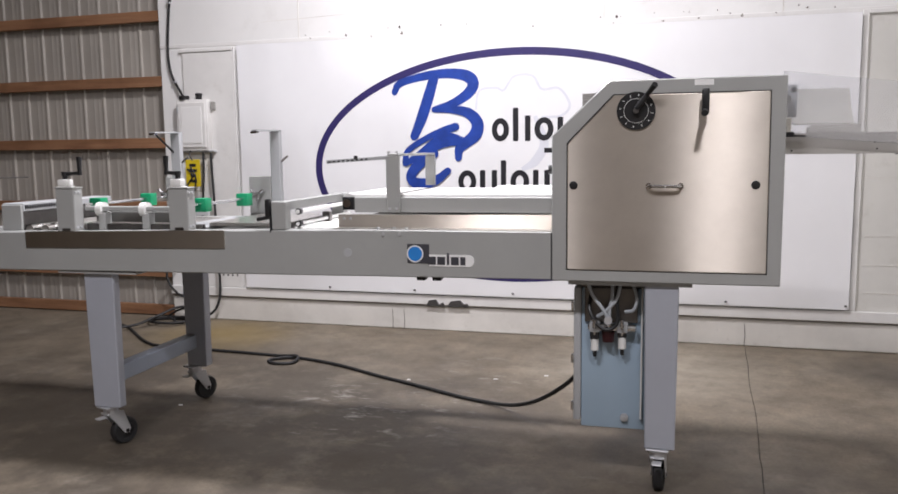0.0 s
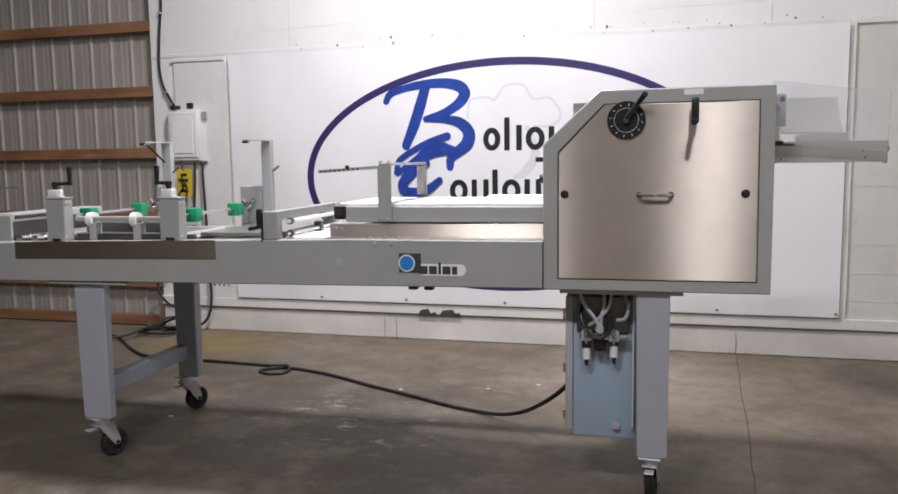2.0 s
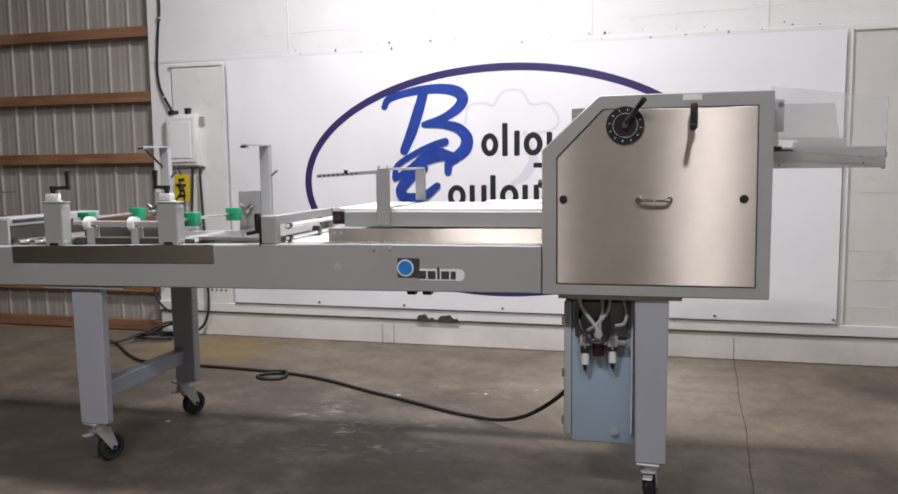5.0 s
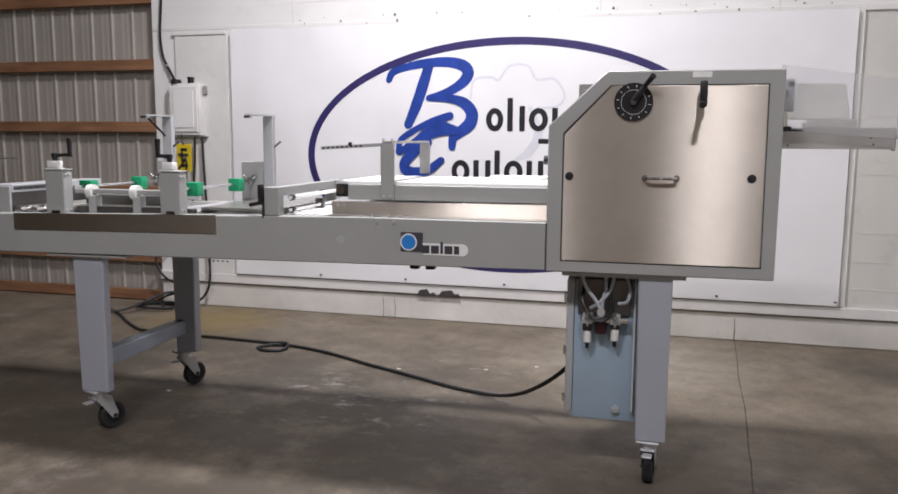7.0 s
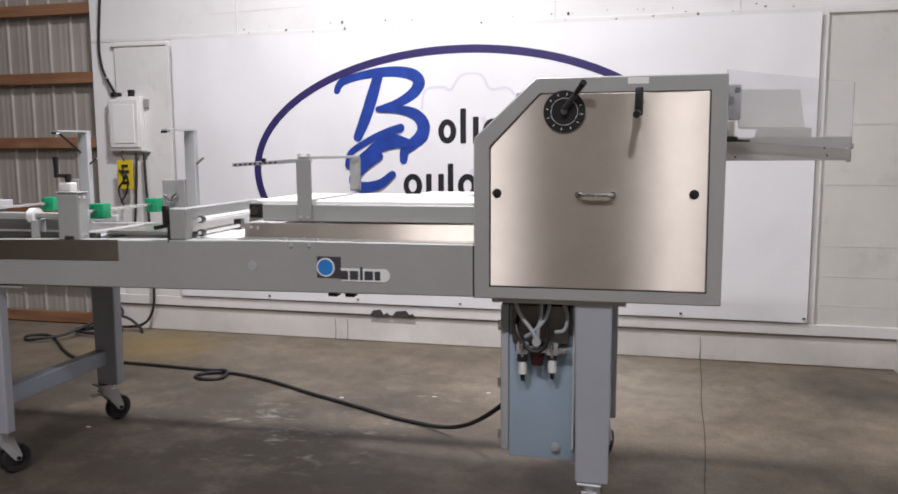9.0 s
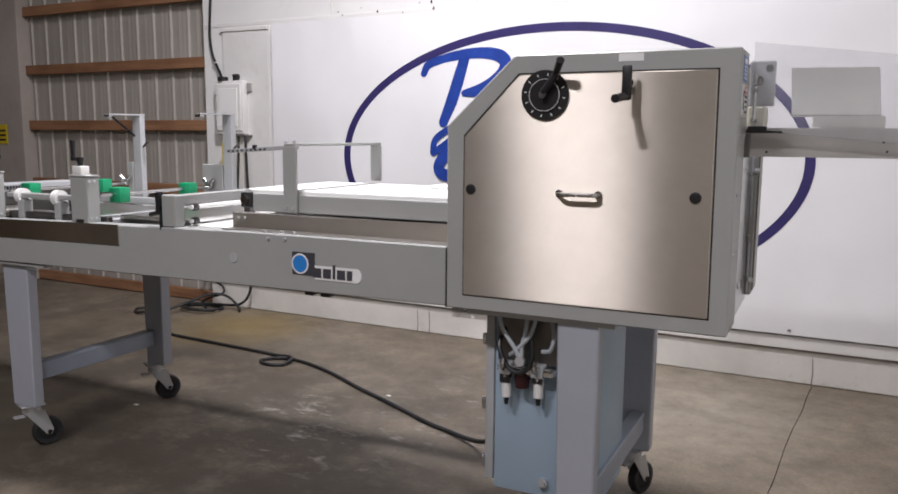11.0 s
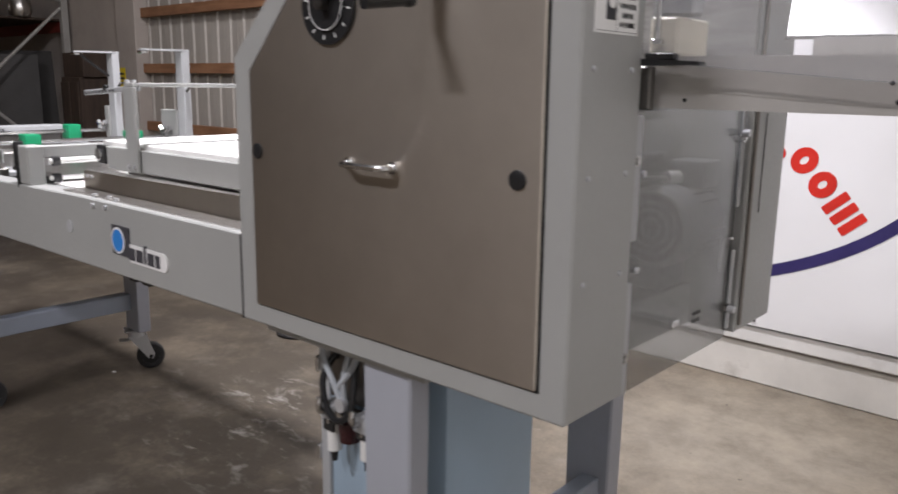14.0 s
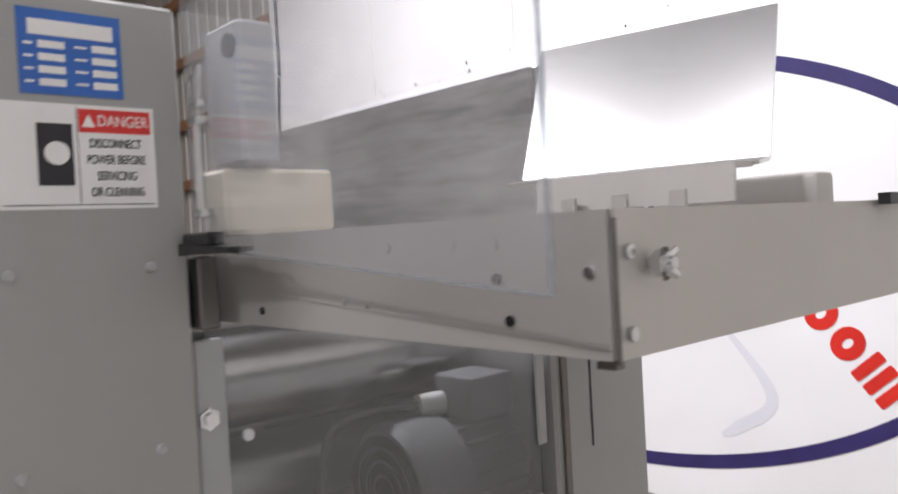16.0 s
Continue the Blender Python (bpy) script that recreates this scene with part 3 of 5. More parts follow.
banner = solid("banner", box(B(), -3.50, 1.215, BY, BY + 0.003, 0.305, 2.34), BANNER, "white vinyl company banner with a navy oval hung on the wall", "banner")


def oval(bm, cx, cz, a, b, w, y, tilt=0.0, n=120):
    rows = []
    for i in range(n):
        s = 6.283185 * i / n
        pts = []
        for k in (0, w):
            p, q = (a - k) * math.cos(s), (b - k) * math.sin(s)
            pts.append((cx + p * math.cos(tilt) - q * math.sin(tilt), cz + p * math.sin(tilt) + q * math.cos(tilt)))
        rows.append([bm.verts.new((pts[0][0], y, pts[0][1])), bm.verts.new((pts[1][0], y, pts[1][1])),
                     bm.verts.new((pts[1][0], y - 0.0012, pts[1][1])), bm.verts.new((pts[0][0], y - 0.0012, pts[0][1]))])
    for i in range(n):
        a4, b4 = rows[i], rows[(i + 1) % n]
        for k in range(4):
            bm.faces.new((a4[k], b4[k], b4[(k + 1) % 4], a4[(k + 1) % 4]))
    return bm


part("oval_band", oval(B(), -1.168, 1.322, 1.647, 0.893, 0.057, BY - 0.001, 0.004), NAVY, banner, "navy blue oval outline")
def brush(pts, widths, y):
    """A painted stroke with round ends."""
    bm = ribbon(B(), pts, widths, y)
    for (x, z), w in ((pts[0], widths[0]), (pts[-1], widths[-1])):
        rod(bm, (x, y - 0.0002, z), (x, y - 0.0012, z), w / 2, 20)
    part("brush_stroke", bm, BLUE_INK, banner, "blue brush stroke")


# brush strokes of the mark
brush([(-2.117, 1.912), (-2.079, 1.972), (-1.956, 2.011), (-1.795, 2.036), (-1.637, 2.039), (-1.521, 2.012), (-1.479, 1.955), (-1.523, 1.882), (-1.641, 1.812), (-1.791, 1.769)],
      [0.05, 0.057, 0.057, 0.069, 0.076, 0.088, 0.092, 0.08, 0.065, 0.046], BY - 0.0012)
brush([(-1.792, 2.01), (-1.839, 1.865), (-1.892, 1.715), (-1.957, 1.567)],
      [0.076, 0.088, 0.088, 0.069], BY - 0.0028)
brush([(-1.791, 1.769), (-1.642, 1.765), (-1.515, 1.733), (-1.448, 1.656), (-1.463, 1.572), (-1.538, 1.508), (-1.592, 1.461), (-1.601, 1.395)],
      [0.046, 0.061, 0.08, 0.095, 0.099, 0.084, 0.069, 0.057], BY - 0.0044)
brush([(-1.621, 1.632), (-1.745, 1.597), (-1.886, 1.533), (-2.014, 1.449), (-2.039, 1.356)],
      [0.061, 0.052, 0.048, 0.048, 0.046], BY - 0.0060)
brush([(-1.568, 1.518), (-1.686, 1.535), (-1.797, 1.493), (-1.889, 1.437), (-2.033, 1.349)],
      [0.069, 0.115, 0.095, 0.065, 0.042], BY - 0.0076)
brush([(-1.798, 1.426), (-1.921, 1.347), (-1.991, 1.251), (-1.935, 1.193), (-1.792, 1.215), (-1.687, 1.291)],
      [0.073, 0.088, 0.08, 0.088, 0.073, 0.053], BY - 0.0092)


def round_rect(x0, x1, z0, z1, r):
    pts = []
    for cx, cz, a in ((x1 - r, z1 - r, 0), (x0 + r, z1 - r, 90), (x0 + r, z0 + r, 180), (x1 - r, z0 + r, 270)):
        pts += [(cx + r * math.cos(radians(a + d)), cz + r * math.sin(radians(a + d))) for d in (0, 30, 60, 90)]
    return pts


def letter_shapes(x, z, shapes, stroke, mat, parent, angle=0.0, gap=0.03):
    """A plain ring or a few plain bars in place of each letter of a word: (kind, width, lowest, highest)."""
    m = Matrix.Translation((x, 0, z)) @ Matrix.Rotation(angle, 4, "Y")
    p = 0.0
    for kind, w, lo, hi in shapes:
        bm = B()
        if kind == "oval":
            oval(bm, p + w / 2, (max(lo, 0) + hi) / 2, w / 2, (hi - max(lo, 0)) / 2, stroke, BY - 0.001, n=36)
        else:
            for i in range(kind):
                a = p if kind == 1 else p + (w - stroke) * i / (kind - 1)
                top = hi if i == 0 or hi < 0.2 else hi - 0.06
                prism(bm, round_rect(a, a + stroke, 0 if i < kind - 1 else lo, top, stroke * 0.18), BY - 0.0024, BY - 0.001, "y")
        bm.transform(m)
        part("letter_bar", bm, mat, parent)
        p += w + gap


H = 0.175
letter_shapes(-1.335, 1.515, [("oval", 0.135, 0, H), (2, 0.135, 0, 0.25), ("oval", 0.145, 0, H), (1, 0.085, 0, H), (2, 0.14, -0.07, H)], 0.042, BLACK_INK, banner)
letter_shapes(-1.605, 1.12, [("oval", 0.145, -0.06, H), (2, 0.135, 0, H), (1, 0.045, 0, 0.25), ("oval", 0.145, -0.06, H), (3, 0.215, 0, H), ("oval", 0.135, 0, H), (2, 0.135, 0, H), (1, 0.09, 0, 0.22)], 0.042, BLACK_INK, banner)
part("accent_bar", box(B(), -0.93, -0.84, BY - 0.0026, BY - 0.001, 1.425, 1.46), BLACK_INK, banner)
part("dot", rod(B(), (-0.313, BY - 0.0005, 1.155), (-0.313, BY - 0.0025, 1.155), 0.029, 20), RED_INK, banner, "red dot")
letter_shapes(-0.286, 1.130, [("oval", 0.115, 0, 0.13), ("oval", 0.115, 0, 0.13), (3, 0.16, 0, 0.13)], 0.042, RED_INK, banner, angle=0.855, gap=0.022)
# pale cap-shaped watermark
part("watermark", ribbon(B(), [(-1.46, 1.76), (-1.43, 1.90), (-1.30, 1.92), (-1.24, 1.90), (-1.16, 2.0), (-1.02, 2.0), (-0.95, 1.90), (-0.82, 1.90), (-0.74, 1.78), (-0.80, 1.70), (-0.95, 1.69)],
                         [0.018] * 4, BY - 0.0006, 0.0006), PALE_INK, banner, "pale grey outline printed on the vinyl")
part("watermark", ribbon(B(), [(-1.0, 1.70), (-0.93, 1.50), (-1.0, 1.36), (-1.1, 1.30)], [0.03, 0.07, 0.07, 0.03], BY - 0.0006, 0.0006), PALE_INK, banner)
part("watermark", ribbon(B(), [(-0.62, 1.10), (-0.40, 0.80), (-0.55, 0.66), (-0.62, 0.62)], [0.02, 0.05, 0.05, 0.02], BY - 0.0006, 0.0006), PALE_INK, banner)
for x in (-2.72, -1.98, -1.174, -0.36, 0.40, 1.195):
    part("grommet", rod(B(), (x, BY, 0.335), (x, BY - 0.004, 0.328), 0.010, 12), DARK_BOARD, banner)


# ---- the machine: local x along the line, y from its front to its back, z up ----
MACHINE = pose(0, 3.221, 0, 0, 0, 1.6)
machine = thing("dough_moulder", "grey enamelled bakery dough moulding machine with stainless door on casters", "machine", MACHINE)


def beam_top(u):
    return 1.114 if u > -1.3 else 1.114 - (-1.3 - u) * 0.0185


def beam_profile(u0, u1, drop=0.0):
    lo0, lo1 = beam_top(u0) - 0.182 - drop, beam_top(u1) - 0.197
    pts = [(u0, lo0), (u1, lo1), (u1, beam_top(u1))]
    if u0 < -1.3 < u1:
        pts.append((-1.3, 1.114))
    return pts + [(u0, beam_top(u0))]


part("front_beam", prism(B(), beam_profile(-3.575, -0.467), 0.0, 0.075, "y", 0.004), GREY_PAINT, machine, "long grey enamelled side beam")
part("rear_beam", prism(B(), beam_profile(-3.575, -0.467), 0.80, 0.875, "y", 0.004), GREY_PAINT, machine)
part("end_beam", box(B(), -3.572, -3.50, 0.077, 0.798, 0.90, 1.066, 0.004), GREY_PAINT, machine)
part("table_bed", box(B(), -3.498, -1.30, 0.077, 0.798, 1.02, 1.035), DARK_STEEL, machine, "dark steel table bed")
part("wear_plate", prism(B(), [(-3.02, 1.006), (-1.948, 1.020), (-1.948, 1.1035), (-3.02, 1.084)], -0.0055, -0.0005, "y"), BRUSHED, machine, "brownish stainless cover plate")
part("beam_plug", rod(B(), (-1.354, 0.0, 1.013), (-1.354, -0.003, 1.013), 0.019, 20), PALE_GREY, machine, "pale round plug")
for u, z in ((-1.19, 1.095), (-1.115, 1.097)):
    part("screw", rod(B(), (u, 0.0, z), (u, -0.006, z), 0.007, 10), ZINC, machine)
for u, v in ((-1.22, 0.02), (-1.15, 0.03), (-1.09, 0.02)):
    part("screw", rod(B(), (u, v, 1.114), (u, v, 1.124), 0.008, 10), ZINC, machine)
for u in (-1.03, -0.96):
    part("cable_stop", box(B(), u - 0.02, u + 0.02, 0.02, 0.06, 0.895, 0.92, 0.004), BLACK, machine)

# badge: plain shapes in its colours
badge = part("badge", box(B(), -1.082, -0.985, -0.0035, -0.0005, 0.974, 1.056), LOGO_GREY, machine, "company badge of plain shapes")
part("badge_backing", box(B(), -0.985, -0.815, -0.003, -0.0004, 0.962, 1.012), LABEL_WHITE, badge)
part("badge_backing", rod(B(), (-0.815, -0.0003, 0.987), (-0.815, -0.0031, 0.987), 0.026, 20), LABEL_WHITE, badge)
part("badge_ring", rod(B(), (-1.047, -0.003, 1.014), (-1.047, -0.0045, 1.014), 0.037, 24), LABEL_WHITE, badge)
part("badge_disc", rod(B(), (-1.047, -0.004, 1.014), (-1.047, -0.0055, 1.014), 0.031, 24), LOGO_BLUE, badge, "blue disc")
for i, (w, h) in enumerate(((0.034, 0.034), (0.034, 0.034), (0.011, 0.05), (0.034, 0.034), (0.022, 0.034))):
    x = -0.99 + (0.0, 0.041, 0.082, 0.10, 0.141)[i]
    part("badge_bar", box(B(), x, x + w, -0.0045, -0.0015, 0.969, 0.969 + h), LOGO_GREY, badge)


# legs and casters
def leg(u0, u1, v0, v1, top, shift=0.012):
    bm = B()
    pts = [(u0 + shift, 0.215), (u1 - 0.004, 0.215), (u1, top), (u0, top)]
    prism(bm, pts, v0, v1, "y", 0.005)
    return part("leg", bm, LEG_PAINT, machine)


leg(-2.735, -2.572, 0.03, 0.082, 0.895)
leg(-2.70, -2.56, 0.80, 0.866, 0.895)
leg(-0.094, 0.041, 0.03, 0.090, 0.912, 0.010)
leg(-0.085, 0.062, 0.80, 0.866, 0.912, 0.010)
part("leg_plate", box(B(), -2.86, -2.43, 0.01, 0.19, 0.884, 0.894), GREY_PAINT, machine)
part("cross_bar", box(B(), -2.69, -2.62, 0.083, 0.799, 0.325, 0.405, 0.004), CROSS_PAINT, machine)
part("cross_bar", box(B(), -0.02, 0.035, 0.091, 0.799, 0.30, 0.38, 0.004), CROSS_PAINT, machine)


def caster(u, v, turn, wheel=0.135):
    """Swivel caster: top plate, bearing, forked horn, tyre and hub."""
    top = new("caster", mesh_of("caster", box(B(), -0.052, 0.052, -0.046, 0.046, 0.205, 0.2145, 0.003), ZINC))
    top.parent = machine
    top.matrix_local = pose(u, v, 0, 0, 0, turn)
    r = wheel / 2
    part("bearing", rod(B(), (0, 0, 0.172), (0, 0, 0.205), 0.036, 20), ZINC, top)
    fork = B()
    for s in (-1, 1):
        prism(fork, [(-0.035, 0.178), (0.05, 0.178), (0.085, r + 0.012), (0.076, r - 0.014), (0.052, r - 0.008)], s * 0.026, s * 0.030, "y")
    box(fork, -0.035, 0.045, -0.03, 0.03, 0.168, 0.176, 0.002)
    part("fork", fork, ZINC, top, "zinc plated caster fork")
    tyre = B()
    n, prof = 32, ((r, 0.014), (r - 0.006, 0.022), (r * 0.62, 0.022), (r * 0.62, -0.022), (r - 0.006, -0.022), (r, -0.014))
    rows = [[tyre.verts.new((0.066 + p * math.cos(6.28319 * i / n), q, r + p * math.sin(6.28319 * i / n))) for p, q in prof] for i in range(n)]
    for i in range(n):
        a, b = rows[i], rows[(i + 1) % n]
        for k in range(len(prof)):
            tyre.faces.new((a[k], a[(k + 1) % len(prof)], b[(k + 1) % len(prof)], b[k]))
    part("tyre", tyre, RUBBER, top, "black rubber tyre")
    hub = rod(B(), (0.066, -0.016, r), (0.066, 0.016, r), r * 0.63, 24)
    rod(hub, (0.066, -0.034, r), (0.066, 0.034, r), 0.010, 10)
    part("hub", hub, BLACK, top)
    part("brake_pedal", box(B(), -0.078, -0.03, -0.02, 0.02, 0.155, 0.162, 0.003), ZINC, top)
    return top


caster(-2.665, 0.075, 70)
caster(-2.66, 0.83, 66)
caster(-0.028, 0.075, 84)
caster(-0.012, 0.83, 70)


# ---- front cabinet with the stainless door ----
def cabinet_outline(g=0.0):
    return [(-0.466 + g, 0.914 + g), (0.412 - g, 0.914 + g), (0.412 - g, 1.715 - g), (-0.240 + g * 0.4, 1.715 - g), (-0.466 + g, 1.503 - g * 0.4)]


cabinet = part("front_cabinet", prism(B(), cabinet_outline(), 0.0, 0.187, "y", 0.004), GREY_PAINT, machine, "grey enamelled drive cabinet with a sloped corner")
door_pts = [(-0.403, 0.963), (0.358, 0.963), (0.353, 1.657), (-0.222, 1.657), (-0.403, 1.470)]
part("door_gap", prism(B(), [(p + (0.004 if p > 0 else -0.004), q + (0.004 if q > 1.2 else -0.004)) for p, q in door_pts], -0.001, 0.002, "y"), BLACK, cabinet)
part("door", prism(B(), door_pts, -0.007, -0.0012, "y", 0.0032), BRUSHED, cabinet, "brushed stainless steel access door")
for u in (-0.378, 0.310):
    k = rod(B(), (u, -0.007, 1.305), (u, -0.0095, 1.305), 0.0165, 24)
    rod(k, (u, -0.0095, 1.305), (u, -0.011, 1.305), 0.0165, 24, 0.013)
    part("door_lock", k, BLACK, cabinet, "black round lock knob")
part("door_handle", tube(B(), [(-0.085, -0.007, 1.302), (-0.085, -0.024, 1.302), (-0.070, -0.036, 1.302), (-0.024, -0.037, 1.302), (0.020, -0.036, 1.302), (0.034, -0.024, 1.302), (0.034, -0.007, 1.302)], 0.0065, 10, 5), CHROME, cabinet, "chrome bow handle")
for u in (-0.085, 0.034):
    part("handle_foot", rod(B(), (u, -0.007, 1.302), (u, -0.013, 1.302), 0.012, 14), CHROME, cabinet)
dial = part("dial", rod(B(), (-0.138, -0.0072, 1.594), (-0.138, -0.013, 1.594), 0.074, 40), BLACK, machine, "black round scale dial")
for i in range(12):
    a = 6.2832 * i / 12 + 0.15
    bm = box(B(), -0.0014, 0.0014, -0.0138, -0.0128, 0.057, 0.065)
    bm.transform(Matrix.Translation((-0.138, 0, 1.594)) @ Matrix.Rotation(a, 4, "Y"))
    part("dial_mark", bm, LABEL_WHITE, dial)
bm = B()
rod(bm, (-0.138, -0.013, 1.594), (-0.138, -0.017, 1.594), 0.047, 32)
part("dial_face", bm, BLACK, dial)
part("dial_ring", oval(B(), -0.138, 1.594, 0.0475, 0.0475, 0.0014, -0.0172), LABEL_WHITE, dial)
part("dial_hub", rod(B(), (-0.138, -0.017, 1.594), (-0.138, -0.038, 1.594), 0.011, 20), DARK_STEEL, dial, "dull metal hub")
arm = B()
rod(arm, (-0.138, -0.03, 1.600), (-0.095, -0.036, 1.655), 0.011, 12)
rod(arm, (-0.102, -0.030, 1.648), (-0.068, -0.085, 1.688), 0.009, 12, 0.012)
part("dial_lever", arm, BLACK, dial, "black lever")
crank = part("crank_boss", rod(B(), (0.121, -0.007, 1.622), (0.121, -0.046, 1.622), 0.0125, 18), CHROME, machine, "bright metal crank shaft")
bm = B()
box(bm, 0.103, 0.131, -0.066, -0.047, 1.573, 1.672, 0.008, 2)
part("crank_arm", bm, BLACK, crank, "black crank arm")
bm = rod(B(), (0.115, -0.058, 1.585), (0.108, -0.147, 1.575), 0.0105, 14, 0.012)
part("crank_grip", bm, BLACK, crank)
part("sticker", box(B(), 0.078, 0.149, -0.0015, -0.0003, 1.686, 1.708), LABEL_WHITE, cabinet, "small white paper sticker")
part("seam", box(B(), -0.4675, -0.4645, -0.001, 0.02, 0.914, 1.110), BLACK, cabinet)
part("under_plate", box(B(), -0.40, 0.09, 0.02, 0.18, 0.897, 0.9135), GREY_PAINT, cabinet)
# side face: screws, nameplate and warning label
SX = 0.412
for v in (0.035, 0.150):
    for z in (1.145, 1.313, 1.478):
        part("screw", rod(B(), (SX, v, z), (SX + 0.004, v, z), 0.005, 12, 0.004), PALE_GREY, cabinet)


def on_side(v, z):
    """A frame on the cabinet's end face: x along the machine's depth, y up, facing out."""
    return Matrix.Translation((SX + 0.002, v, z)) @ Matrix(((0, 0, 1, 0), (1, 0, 0, 0), (0, 1, 0, 0), (0, 0, 0, 1)))


label = part("warning_label", box(B(), SX, SX + 0.0012, 0.031, 0.160, 1.531, 1.620), LABEL_WHITE, machine, "white safety label with a red heading and black picture")
part("label_line", box(B(), SX + 0.001, SX + 0.0016, 0.0345, 0.1565, 1.5342, 1.5350), BLACK_INK, label)
part("label_line", box(B(), SX + 0.001, SX + 0.0016, 0.0938, 0.0944, 1.535, 1.618), BLACK_INK, label)
part("heading", box(B(), SX + 0.001, SX + 0.0018, 0.0955, 0.1565, 1.5965, 1.6165), LABEL_RED, label, "red heading bar")
words("heading_text", "DANGER", 0.0135, LABEL_WHITE, label, on_side(0.1325, 1.6065) @ Matrix.Diagonal((0.8, 1, 1, 1)), "white heading text")
part("heading_triangle", prism(B(), [(0.098, 1.601), (0.109, 1.601), (0.1035, 1.612)], SX + 0.0018, SX + 0.0024, "x"), LABEL_WHITE, label)
for text, z in (("DISCONNECT", 1.587), ("POWER BEFORE", 1.573), ("SERVICING", 1.559), ("OR CLEANING", 1.545)):
    words("label_text", text, 0.0112, BLACK_INK, label, on_side(0.1255, z) @ Matrix.Diagonal((0.62, 1, 1, 1)))
part("picture", box(B(), SX + 0.001, SX + 0.0018, 0.062, 0.090, 1.551, 1.603), BLACK_INK, label, "black switch picture")
part("picture_knob", rod(B(), (SX + 0.0018, 0.077, 1.578), (SX + 0.0026, 0.077, 1.578), 0.010, 20), LABEL_WHITE, label)
plate = part("nameplate", box(B(), SX, SX + 0.0012, 0.052, 0.135, 1.627, 1.698), LABEL_BLUE, machine, "blue nameplate with white bars")
part("plate_heading", box(B(), SX + 0.001, SX + 0.0018, 0.060, 0.128, 1.676, 1.689), LABEL_WHITE, plate)
for i in range(4):
    z = 1.634 + 0.0105 * i
    part("plate_field", box(B(), SX + 0.001, SX + 0.0018, 0.067, 0.088, z, z + 0.006), LABEL_WHITE, plate)
    part("plate_field", box(B(), SX + 0.001, SX + 0.0018, 0.110, 0.130, z, z + 0.006), LABEL_WHITE, plate)
    part("plate_field", box(B(), SX + 0.001, SX + 0.0018, 0.056, 0.063, z + 0.002, z + 0.004), LABEL_WHITE, plate)
    part("plate_field", box(B(), SX + 0.001, SX + 0.0018, 0.096, 0.106, z + 0.002, z + 0.004), LABEL_WHITE, plate)

# ---- rear cabinet, cross members, motor and clear guard at the outfeed end ----
rear = part("rear_cabinet", prism(B(), cabinet_outline(), 0.69, 0.90, "y", 0.004), GREY_PAINT, machine, "grey enamelled rear drive cabinet")
part("rear_flange", box(B(), 0.413, 0.418, 0.702, 0.713, 0.93, 1.70, 0.001), DULL_GREY, rear, "dark grey edge strip")
part("rear_slot", box(B(), 0.4125, 0.4135, 0.766, 0.769, 1.18, 1.40), DARK_BOARD, rear)
# dark and bright streaks in the colour imitate reflections on this sheet
part("rear_inner_sheet", box(B(), -0.40, 0.405, 0.680, 0.688, 1.44, 1.712), STREAKED_STEEL, rear, "stainless inner sheet, smears and reflections painted in as streaks")
for z in (0.975, 1.36):
    part("screw", rod(B(), (0.405, 0.66, z), (0.42, 0.66, z), 0.008, 10), ZINC, rear)
part("lower_panel", box(B(), 0.296, 0.304, 0.19, 0.688, 0.916, 1.013, 0.002), GREY_PAINT, machine)
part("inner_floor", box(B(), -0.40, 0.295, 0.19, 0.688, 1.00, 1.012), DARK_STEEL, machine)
# unseen cover added to keep overhead light out of the interior
part("inner_light_cover", box(B(), -0.40, 0.18, 0.19, 0.688, 1.436, 1.440), DARK_STEEL, machine)
part("inner_wall", box(B(), -0.41, -0.40, 0.19, 0.688, 0.93, 1.40), GREY_PAINT, machine)
part("drum", rod(B(), (0.20, 0.19, 1.322), (0.20, 0.688, 1.322), 0.060, 40), CHUTE_STEEL, machine, "polished steel roller drum")
part("drum", rod(B(), (0.115, 0.19, 1.175), (0.115, 0.688, 1.175), 0.055, 40), POLISHED, machine, "polished steel roller drum")
part("drum", rod(B(), (-0.12, 0.19, 1.36), (-0.12, 0.688, 1.36), 0.09, 40), POLISHED, machine, "polished steel roller drum")
MU, MZ = 0.298, 1.165
motor = part("motor", rod(B(), (MU, 0.675, MZ), (MU, 0.565, MZ), 0.074, 40), MOTOR_GREY, machine, "grey electric motor with a fan cowl")
for i in range(22):
    a = 6.2832 * i / 22
    bm = box(B(), -0.002, 0.002, 0.570, 0.672, 0.070, 0.082)
    bm.transform(Matrix.Translation((MU, 0, MZ)) @ Matrix.Rotation(a, 4, "Y"))
    part("fin", bm, MOTOR_GREY, motor)
bm = rod(B(), (MU, 0.565, MZ), (MU, 0.495, MZ), 0.086, 40)
rod(bm, (MU, 0.495, MZ), (MU, 0.482, MZ), 0.086, 40, 0.076)
part("cowl", bm, MOTOR_GREY, motor, "round fan cowl")
part("grille", rod(B(), (MU, 0.482, MZ), (MU, 0.4805, MZ), 0.072, 36), DARK_BOARD, motor)
for r in (0.022, 0.040, 0.057):
    part("grille_ring", oval(B(), MU, MZ, r, r, 0.004, 0.4802), MOTOR_GREY, motor)
